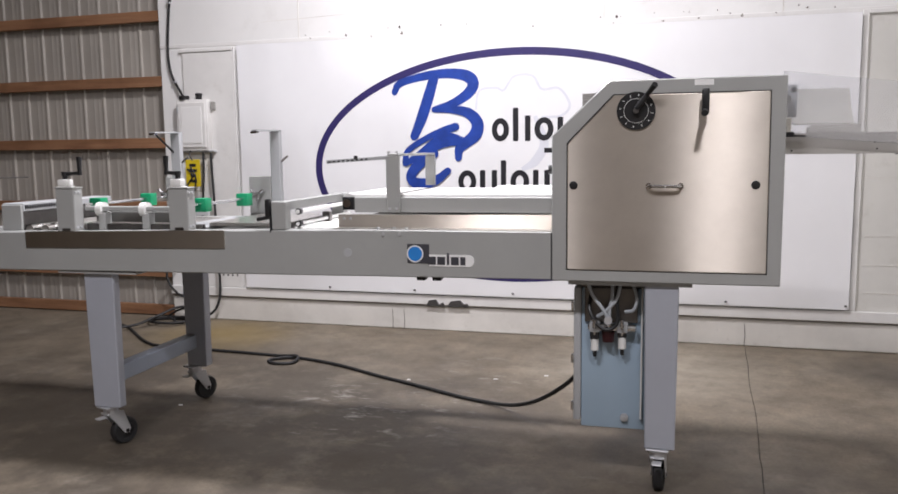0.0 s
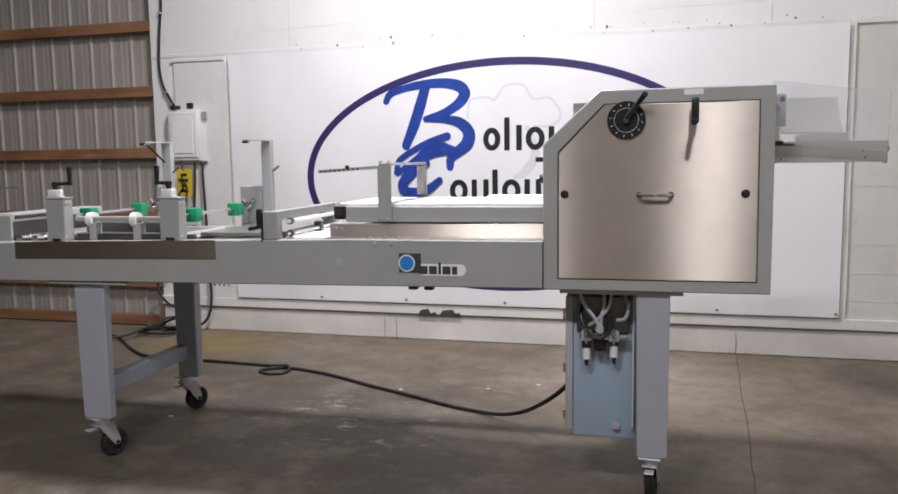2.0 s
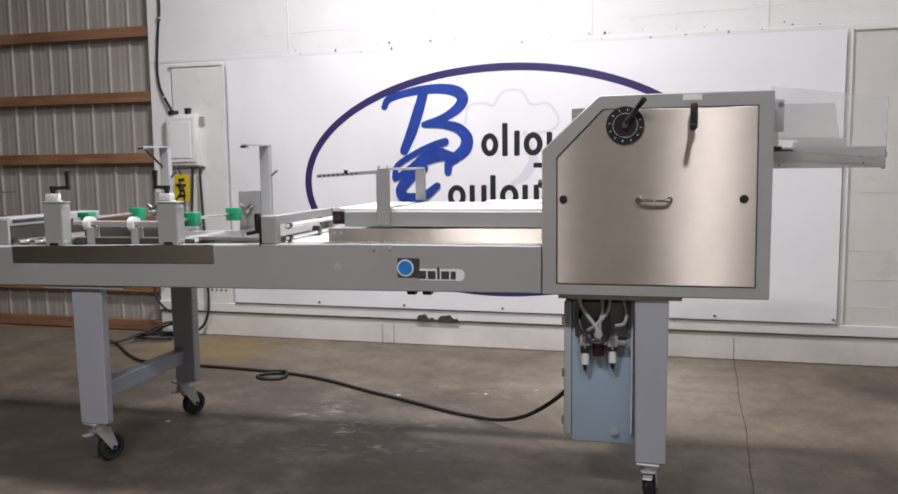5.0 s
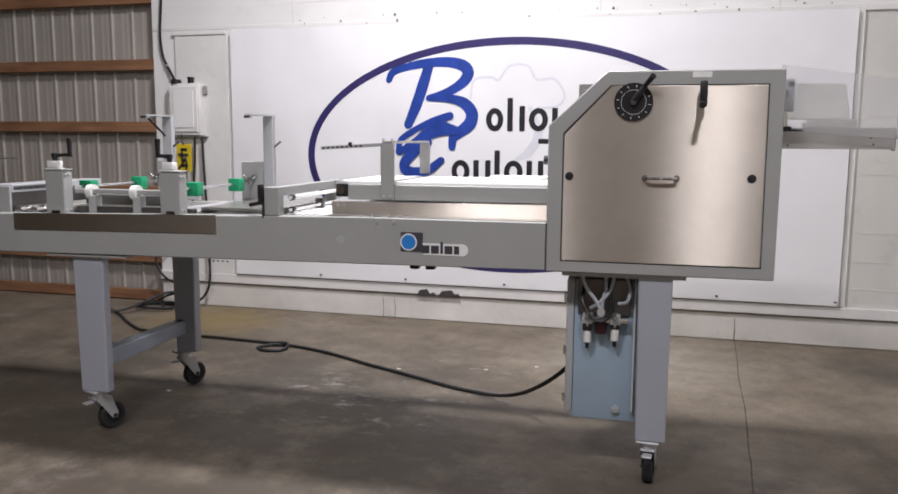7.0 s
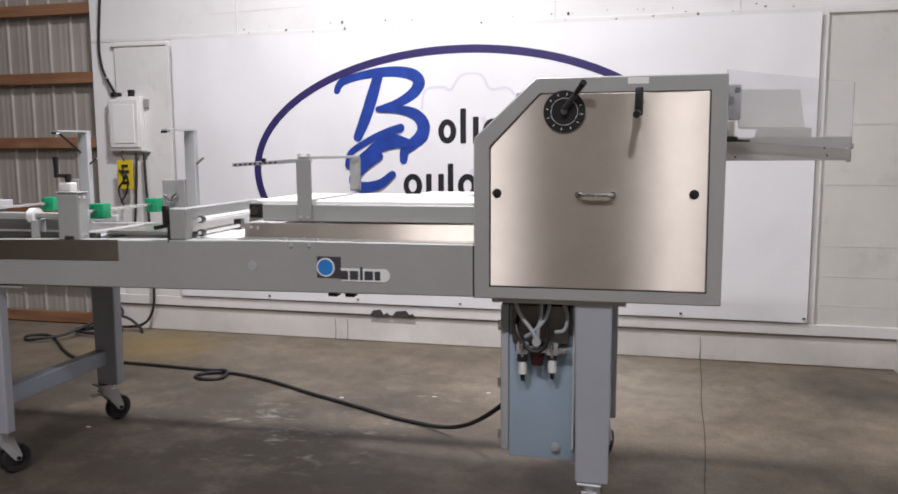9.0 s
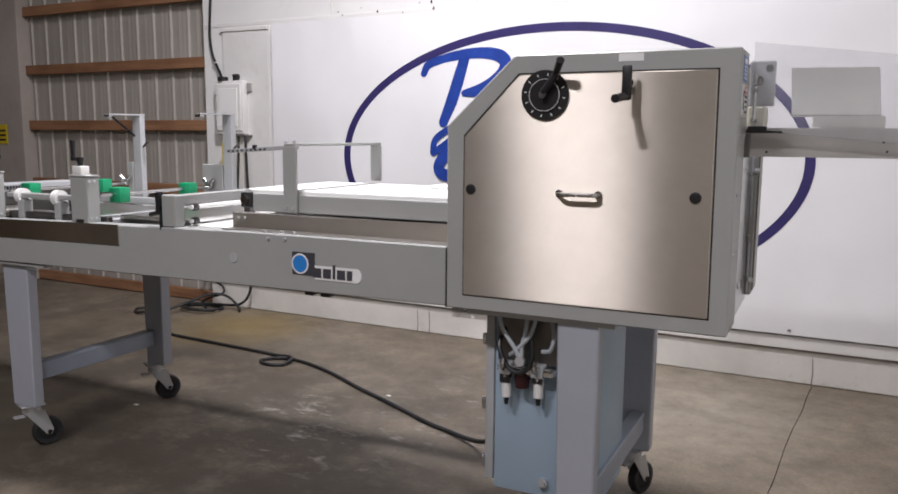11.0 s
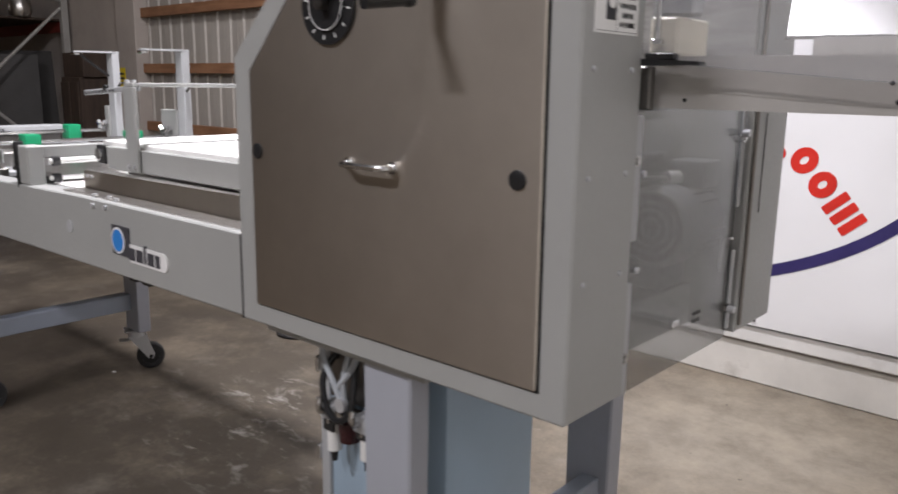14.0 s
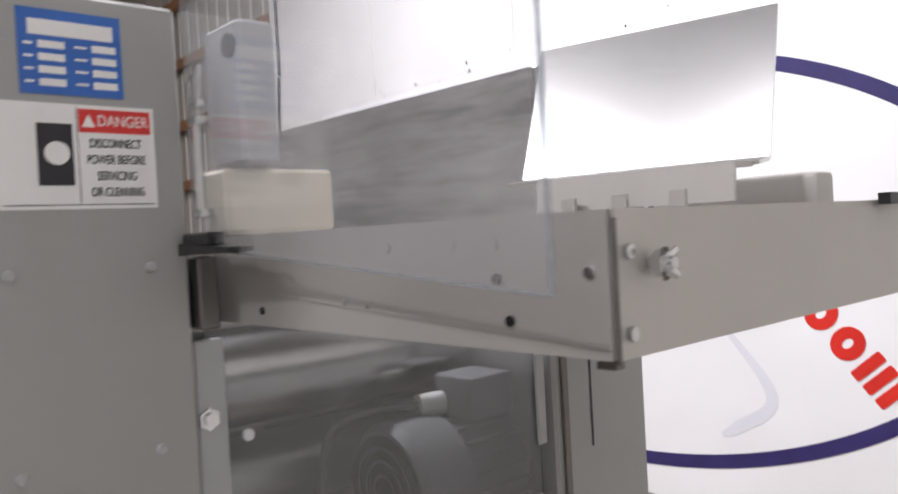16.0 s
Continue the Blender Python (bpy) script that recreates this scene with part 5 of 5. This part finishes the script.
for u, z0 in ((-0.296, 0.600), (-0.182, 0.612)):
    part("filter_bowl", rod(B(), (u, 0.124, 0.682), (u, 0.124, z0), 0.017, 18), WHITE_PLASTIC, air_unit, "white filter bowl")
    part("bowl_guard", box(B(), u - 0.019, u + 0.019, 0.104, 0.112, z0 + 0.05, 0.682, 0.003), BLACK, air_unit)
    part("drain", rod(B(), (u, 0.124, z0), (u, 0.124, z0 - 0.028), 0.010, 12, 0.007), BLACK, air_unit)
    part("collar", rod(B(), (u, 0.124, 0.683), (u, 0.124, 0.670), 0.0205, 20), CHROME, air_unit, "bright metal collar")
    part("elbow", tube(B(), [(u, 0.10, 0.705), (u, 0.085, 0.707), (u, 0.078, 0.722), (u, 0.080, 0.742)], 0.008, 8), CHROME, air_unit)
bm = rod(B(), (-0.240, 0.122, 0.688), (-0.240, 0.122, 0.640), 0.028, 24, 0.024)
part("regulator_knob", bm, WINE, air_unit, "dark red regulator knob")
bm = rod(B(), (-0.240, 0.105, 0.735), (-0.240, 0.090, 0.735), 0.017, 24)
part("gauge", bm, ZINC, air_unit, "small pressure gauge")
for n, pts in enumerate((
        [(-0.330, 0.12, 0.90), (-0.305, 0.10, 0.84), (-0.26, 0.095, 0.78), (-0.235, 0.10, 0.725)],
        [(-0.225, 0.13, 0.90), (-0.225, 0.10, 0.83), (-0.235, 0.10, 0.78), (-0.235, 0.105, 0.72)],
        [(-0.190, 0.13, 0.905), (-0.205, 0.10, 0.83), (-0.25, 0.10, 0.775), (-0.285, 0.125, 0.745)],
        [(-0.150, 0.13, 0.905), (-0.125, 0.10, 0.84), (-0.135, 0.10, 0.785), (-0.17, 0.12, 0.77)])):
    part("air_hose", tube(B(), pts, 0.0075, 8), HOSE, air_unit, "grey air hose")
part("power_lead", tube(B(), [(-0.315, 0.15, 0.83), (-0.318, 0.11, 0.775), (-0.28, 0.09, 0.715), (-0.235, 0.085, 0.70), (-0.20, 0.09, 0.735), (-0.205, 0.11, 0.82), (-0.20, 0.13, 0.90)], 0.008, 8), BLACK, air_unit, "black cable loop")

# ---- black lead on the floor from the electrical box to the wall ----
R_ = 0.011
solid("extension_lead", tube(B(), [(-0.392, 3.70, 0.405), (-0.48, 3.80, 0.300), (-0.60, 3.94, 0.185), (-0.73, 4.09, 0.090), (-0.87, 4.225, 0.030), (-1.02, 4.31, R_ + 0.001), (-1.18, 4.37, R_), (-1.5, 4.53, R_), (-1.80, 4.67, R_), (-2.15, 4.85, R_),
                                   (-2.45, 4.95, R_), (-2.60, 4.93, R_ + 0.004), (-2.68, 4.85, R_), (-2.60, 4.79, R_), (-2.49, 4.83, R_), (-2.50, 4.93, R_ + 0.02), (-2.68, 4.985, R_), (-3.0, 5.01, R_), (-3.4, 5.03, R_),
                                   (-3.70, 5.05, R_), (-3.82, 5.09, R_), (-4.03, 5.25, R_), (-4.33, 5.52, R_), (-4.50, 5.62, R_), (-4.62, 5.56, R_), (-4.52, 5.44, R_), (-4.36, 5.43, R_ + 0.024), (-4.27, 5.55, 0.04), (-4.17, 5.70, 0.09),
                                   (-4.06, 5.83, 0.14), (-3.95, 5.90, 0.12), (-3.85, 5.92, 0.04), (-3.80, 5.88, R_)], R_, 8, 5),
      RUBBER, "black power lead lying across the concrete floor", "cable")
solid("coiled_lead", tube(B(), [(-4.0, 5.80, R_), (-4.15, 5.76, R_), (-4.30, 5.78, R_), (-4.34, 5.87, R_), (-4.22, 5.94, R_), (-4.02, 5.92, R_), (-3.96, 5.76, R_ + 0.02), (-4.08, 5.67, R_ + 0.022), (-4.28, 5.71, R_ + 0.022), (-4.32, 5.84, R_ + 0.022),
                                (-4.15, 5.91, R_ + 0.022), (-3.96, 5.94, 0.035), (-3.84, 5.945, 0.06), (-3.765, 5.95, 0.13), (-3.73, 5.955, 0.25), (-3.73, 5.96, 0.45), (-3.74, 5.97, 0.7), (-3.76, 5.97, 1.2), (-3.77, 5.975, 1.46)], R_, 8, 5),
      RUBBER, "black power lead coiled on the floor below the wall box", "cable")
solid("hanging_lead", tube(B(), [(-3.84, 5.975, 1.46), (-3.85, 5.97, 1.2), (-3.90, 5.965, 0.8), (-4.08, 5.96, 0.60), (-4.24, 5.955, 0.44), (-4.23, 5.955, 0.32), (-4.14, 5.95, 0.23), (-4.03, 5.94, 0.19), (-4.0, 5.90, 0.14), (-4.10, 5.84, 0.10), (-4.14, 5.80, 0.06), (-4.04, 5.74, 0.045)], R_ * 0.9, 8, 5), RUBBER, "black lead hanging from the wall box", "cable")

# ---- wall box, conduit and tag ----
wall_box = thing("breaker_box", "pale grey electrical breaker box on the wall", "electrical box", pose(0, 0, 0))
part("body", box(B(), -4.080, -3.785, 5.972, 6.031, 1.475, 1.905, 0.005, 2), WHITE_TRIM, wall_box)
part("lid", box(B(), -4.060, -3.800, 5.962, 5.9715, 1.50, 1.880, 0.004), WHITE_TRIM, wall_box, "framed lid")
part("lid_panel", box(B(), -4.025, -3.832, 5.956, 5.9615, 1.535, 1.845, 0.004), WHITE_WALL, wall_box)
for z in (1.56, 1.82):
    part("lid_hinge", rod(B(), (-4.066, 5.966, z - 0.025), (-4.066, 5.966, z + 0.025), 0.006, 10), ZINC, wall_box)
part("fitting", box(B(), -3.775, -3.735, 6.010, 6.032, 1.815, 1.885, 0.003), RACK_GREY, wall_box)
part("lower_lip", box(B(), -4.06, -3.74, 5.985, 6.03, 1.462, 1.4745, 0.002), ZINC, wall_box)
part("hub", rod(B(), (-4.015, 6.0, 1.905), (-4.015, 6.0, 1.938), 0.043, 16), BLACK, wall_box)
bm = rod(B(), (-3.875, 6.0, 1.905), (-3.875, 6.0, 1.945), 0.026, 16)
rod(bm, (-3.875, 6.0, 1.945), (-3.875, 6.0, 1.958), 0.033, 16, 0.024)
part("hub", bm, BLACK, wall_box)
lead_up = thing("conduit", "black flexible conduit up the wall", "conduit", pose(0, 0, 0))
part("tube", tube(B(), [(-4.03, 6.005, 1.935), (-4.065, 6.015, 1.985), (-4.115, 6.025, 2.06), (-4.15, 6.03, 2.13), (-4.168, 6.03, 2.22), (-4.172, 6.03, 2.34), (-4.155, 6.03, 2.55), (-4.14, 6.03, 2.68), (-4.125, 6.03, 2.80), (-4.13, 6.03, 3.2), (-4.13, 6.03, 4.0)], 0.0105, 10), BLACK, lead_up)
for x, z in ((-4.12, 2.06), (-4.138, 2.72)):
    part("clip", box(B(), x - 0.018, x + 0.018, 6.012, 6.045, z - 0.008, z + 0.008, 0.002), ZINC, lead_up)
tag = thing("warning_tag", "yellow card tag with black print hanging under the wall box", "tag", pose(0, 0, 0))
part("card", box(B(), -4.00, -3.86, 5.945, 5.950, 1.17, 1.40, 0.002), YELLOW, tag)
for i, w in enumerate((0.07, 0.05, 0.08, 0.06)):
    part("print_bar", box(B(), -3.93 - w / 2, -3.93 + w / 2, 5.9425, 5.9448, 1.205 + 0.045 * i, 1.23 + 0.045 * i), BLACK_INK, tag)
part("cord", tube(B(), [(-3.93, 5.947, 1.39), (-3.96, 5.95, 1.44), (-3.95, 5.96, 1.475)], 0.006, 8), BLACK, tag)
part("cord", tube(B(), [(-3.98, 5.94, 1.32), (-3.93, 5.935, 1.26), (-3.99, 5.935, 1.16), (-3.95, 5.945, 1.02)], 0.007, 8), BLACK, tag)
part("cord", tube(B(), [(-3.95, 5.94, 1.34), (-3.90, 5.935, 1.25), (-3.92, 5.935, 1.14), (-3.98, 5.945, 1.06)], 0.007, 8), BLACK, tag)

# ---- blue tool chest by the rack ----
CHEST = pose(-7.16, 4.73, 0, 0, 0, -128.5)
chest = thing("tool_chest", "blue enamelled rolling tool chest with bright drawer pulls", "tool chest", CHEST)
# local x runs along the front away from the near end, local y points into the hall
part("body", box(B(), 0.0, 1.45, -0.55, -0.004, 0.13, 0.90, 0.008, 2), CHEST_BLUE, chest)
part("top", box(B(), -0.01, 1.46, -0.56, 0.01, 0.901, 0.945, 0.008, 2), DARK_BOARD, chest, "dark worktop mat")
for x0, x1, rows in ((0.02, 0.46, ((0.15, 0.33), (0.35, 0.49), (0.51, 0.61), (0.63, 0.72), (0.74, 0.80))), (0.48, 1.43, ((0.15, 0.31), (0.33, 0.47), (0.49, 0.58), (0.60, 0.66), (0.68, 0.745), (0.765, 0.88)))):
    for z0, z1 in rows:
        dr = part("drawer", box(B(), x0, x1, -0.003, 0.012, z0, z1, 0.003), CHEST_BLUE, chest)
        part("drawer_pull", box(B(), x0 + 0.005, x1 - 0.005, 0.0125, 0.026, z1 - 0.016, z1 - 0.002, 0.003), ZINC, dr, "bright drawer pull")
for x in (0.1, 1.35):
    for y in (-0.47, -0.07):
        part("caster", rod(B(), (x, y - 0.02, 0.06), (x, y + 0.02, 0.06), 0.06, 20), RUBBER, chest)
        part("caster_fork", box(B(), x - 0.03, x + 0.03, y - 0.03, y + 0.03, 0.10, 0.129), CHROME, chest)


def case(name, lab, cat, x, y, z, w, d, h, mat, turn=0):
    ob = thing(name, lab, cat, pose(x, y, z, 0, 0, turn))
    part("body", box(B(), -w / 2, w / 2, -d / 2, d / 2, 0, h, 0.008, 2), mat, ob)
    part("flap", box(B(), -w / 2 + 0.004, w / 2 - 0.004, -0.004, 0.004, h, h + 0.003), mat, ob)
    return ob


case("tool_case", "yellow plastic tool case on the chest", "case", -7.95, 4.05, 0.946, 0.30, 0.22, 0.11, YELLOW, 50)
case("parts_box", "small dark box on the chest", "box", -7.55, 4.62, 0.946, 0.16, 0.12, 0.05, DARK_BOARD, 50)
case("parts_box", "small dark box on the chest", "box", -7.75, 4.42, 0.946, 0.12, 0.10, 0.04, RACK_GREY, 40)

# ---- storage rack along the far wall ----
rack = thing("pallet_rack", "grey and red steel pallet rack with wooden decks", "rack", pose(0, 0, 0))
RX = -8.35
for x in (RX, RX - 2.7):
    for y in (5.03, 6.03):
        part("upright", box(B(), x - 0.04, x + 0.04, y - 0.035, y + 0.035, 0.0, 4.0, 0.004), RACK_GREY, rack, "grey steel upright")
    part("brace", rod(B(), (x, 5.06, 1.30), (x, 6.0, 2.20), 0.018, 8), RACK_GREY, rack)
    part("brace", rod(B(), (x, 5.06, 2.36), (x, 6.0, 2.28), 0.015, 8), RACK_GREY, rack)
    part("brace", rod(B(), (x, 6.0, 0.4), (x, 5.06, 1.25), 0.018, 8), RACK_GREY, rack)
for y in (5.02, 6.04):
    for z in (2.0, 3.2):
        part("rack_beam", box(B(), RX - 2.66, RX - 0.041, y - 0.025, y + 0.025, z - 0.06, z + 0.06, 0.004), RACK_RED, rack, "red steel beam")
for i in range(9):
    part("deck_board", box(B(), RX - 2.66 + 0.29 * i, RX - 2.40 + 0.29 * i, 4.98, 6.08, 2.061, 2.085, 0.003), OLD_WOOD, rack)
case("cardboard_box", "brown cardboard box on the rack", "box", RX - 1.55, 5.25, 2.086, 0.55, 0.4, 0.34, CARD)
case("cardboard_box", "brown cardboard box on the rack", "box", RX - 2.2, 5.3, 2.086, 0.5, 0.45, 0.42, CARD)
case("grey_crate", "grey crate on the rack", "crate", RX - 0.85, 5.3, 2.086, 0.45, 0.4, 0.25, RACK_GREY)


def pot(x, y, z, r, h, lab):
    ob = thing("cooking_pot", lab, "pot", pose(x, y, z))
    bm = B()
    n, prof = 28, ((0.0, 0.0), (r * 0.8, 0.0), (r, h * 0.18), (r * 0.97, h * 0.4), (r * 0.78, h * 0.72), (r * 0.55, h * 0.9), (r * 0.4, h), (0.0, h))
    rows = [[bm.verts.new((p * math.cos(6.28319 * i / n), p * math.sin(6.28319 * i / n), q)) for p, q in prof[1:-1]] for i in range(n)]
    for i in range(n):
        a, b = rows[i], rows[(i + 1) % n]
        for k in range(len(a) - 1):
            bm.faces.new((a[k], b[k], b[k + 1], a[k + 1]))
    bm.faces.new([r_[0] for r_ in rows][::-1])
    bm.faces.new([r_[-1] for r_ in rows])
    part("body", bm, STEEL, ob)
    part("rim", rod(B(), (0, 0, h * 0.97), (0, 0, h * 1.0), r * 0.46, 28), STEEL, ob)
    return ob


pot(RX - 0.42, 5.35, 2.086, 0.15, 0.34, "bright metal mixing vessel on the rack")
pot(RX - 0.42, 5.35, 2.427, 0.13, 0.22, "bright metal mixing vessel stacked on another")
pot(RX - 0.12, 5.62, 2.086, 0.12, 0.28, "bright metal mixing vessel on the rack")
# dark sheets and boards leaning under the rack
for i, (x, y, w, h) in enumerate(((-9.3, 5.35, 1.1, 1.55), (-9.0, 5.9, 0.9, 1.75), (-10.2, 5.5, 1.2, 1.6), (-8.75, 5.6, 0.5, 1.7))):
    bm = box(B(), -w / 2, w / 2, -0.012, 0.012, 0, h, 0.003)
    ob = solid("leaning_sheet", bm, DARK_BOARD if i != 2 else OLD_WOOD, "dark sheet of board stored upright under the rack", "sheet", group="sheets under the rack")
    ob.matrix_world = pose(x, y, 0.0, -4, 0, 35 + 12 * i)
ladder = thing("step_ladder", "red fibreglass ladder standing by the rack", "ladder", pose(-8.62, 4.40, 0, 0, 0, 65))
for x in (-0.085, 0.085):
    part("rail", box(B(), x - 0.05, x + 0.05, -0.015, 0.015, 0.9, 2.25, 0.004), LADDER_RED, ladder)
    part("foot_rail", box(B(), x - 0.045, x + 0.045, -0.014, 0.014, 0, 0.899, 0.004), CARD, ladder, "worn brown lower rail")
    part("rear_rail", prism(B(), [(0.16, 0), (0.20, 0), (0.05, 2.05), (0.02, 2.05)], x - 0.02, x + 0.02, "x"), LADDER_RED, ladder)
for i in range(6):
    part("tread", box(B(), -0.034, 0.034, -0.04, 0.04, 0.28 + 0.3 * i, 0.305 + 0.3 * i, 0.003), LADDER_RED, ladder)
old = thing("wooden_cabinet", "dark weathered wooden cabinet against the far wall", "cabinet", pose(-7.55, 6.0, 0))
part("body", box(B(), -0.30, 0.16, -0.25, 0.08, 0, 1.45, 0.006), OLD_WOOD, old)
part("upper_frame", box(B(), -0.30, 0.20, -0.22, 0.07, 1.451, 1.70, 0.006), OLD_WOOD, old)
part("door", box(B(), -0.28, -0.08, -0.268, -0.252, 0.08, 1.4, 0.004), OLD_WOOD, old)
part("door", box(B(), -0.06, 0.14, -0.268, -0.252, 0.08, 1.4, 0.004), OLD_WOOD, old)
sign = thing("wall_sign", "small yellow caution card on the wall post", "sign", pose(0, 0, 0))
part("card", box(B(), -7.005, -6.865, 5.990, 5.995, 1.36, 1.55), YELLOW, sign)
for i in range(3):
    part("print_bar", box(B(), -6.985, -6.885, 5.987, 5.9895, 1.39 + 0.045 * i, 1.41 + 0.045 * i), BLACK_INK, sign)
chips = [(-2.72, 3.87), (-1.05, 4.8), (-1.587, 4.66), (-0.75, 4.95)]
for x, y in chips:
    solid("paper_scrap", box(B(), x - 0.012, x + 0.012, y - 0.007, y + 0.007, 0.0, 0.002), LABEL_WHITE, "tiny white scrap on the concrete floor", "scrap", group="scraps on the floor")
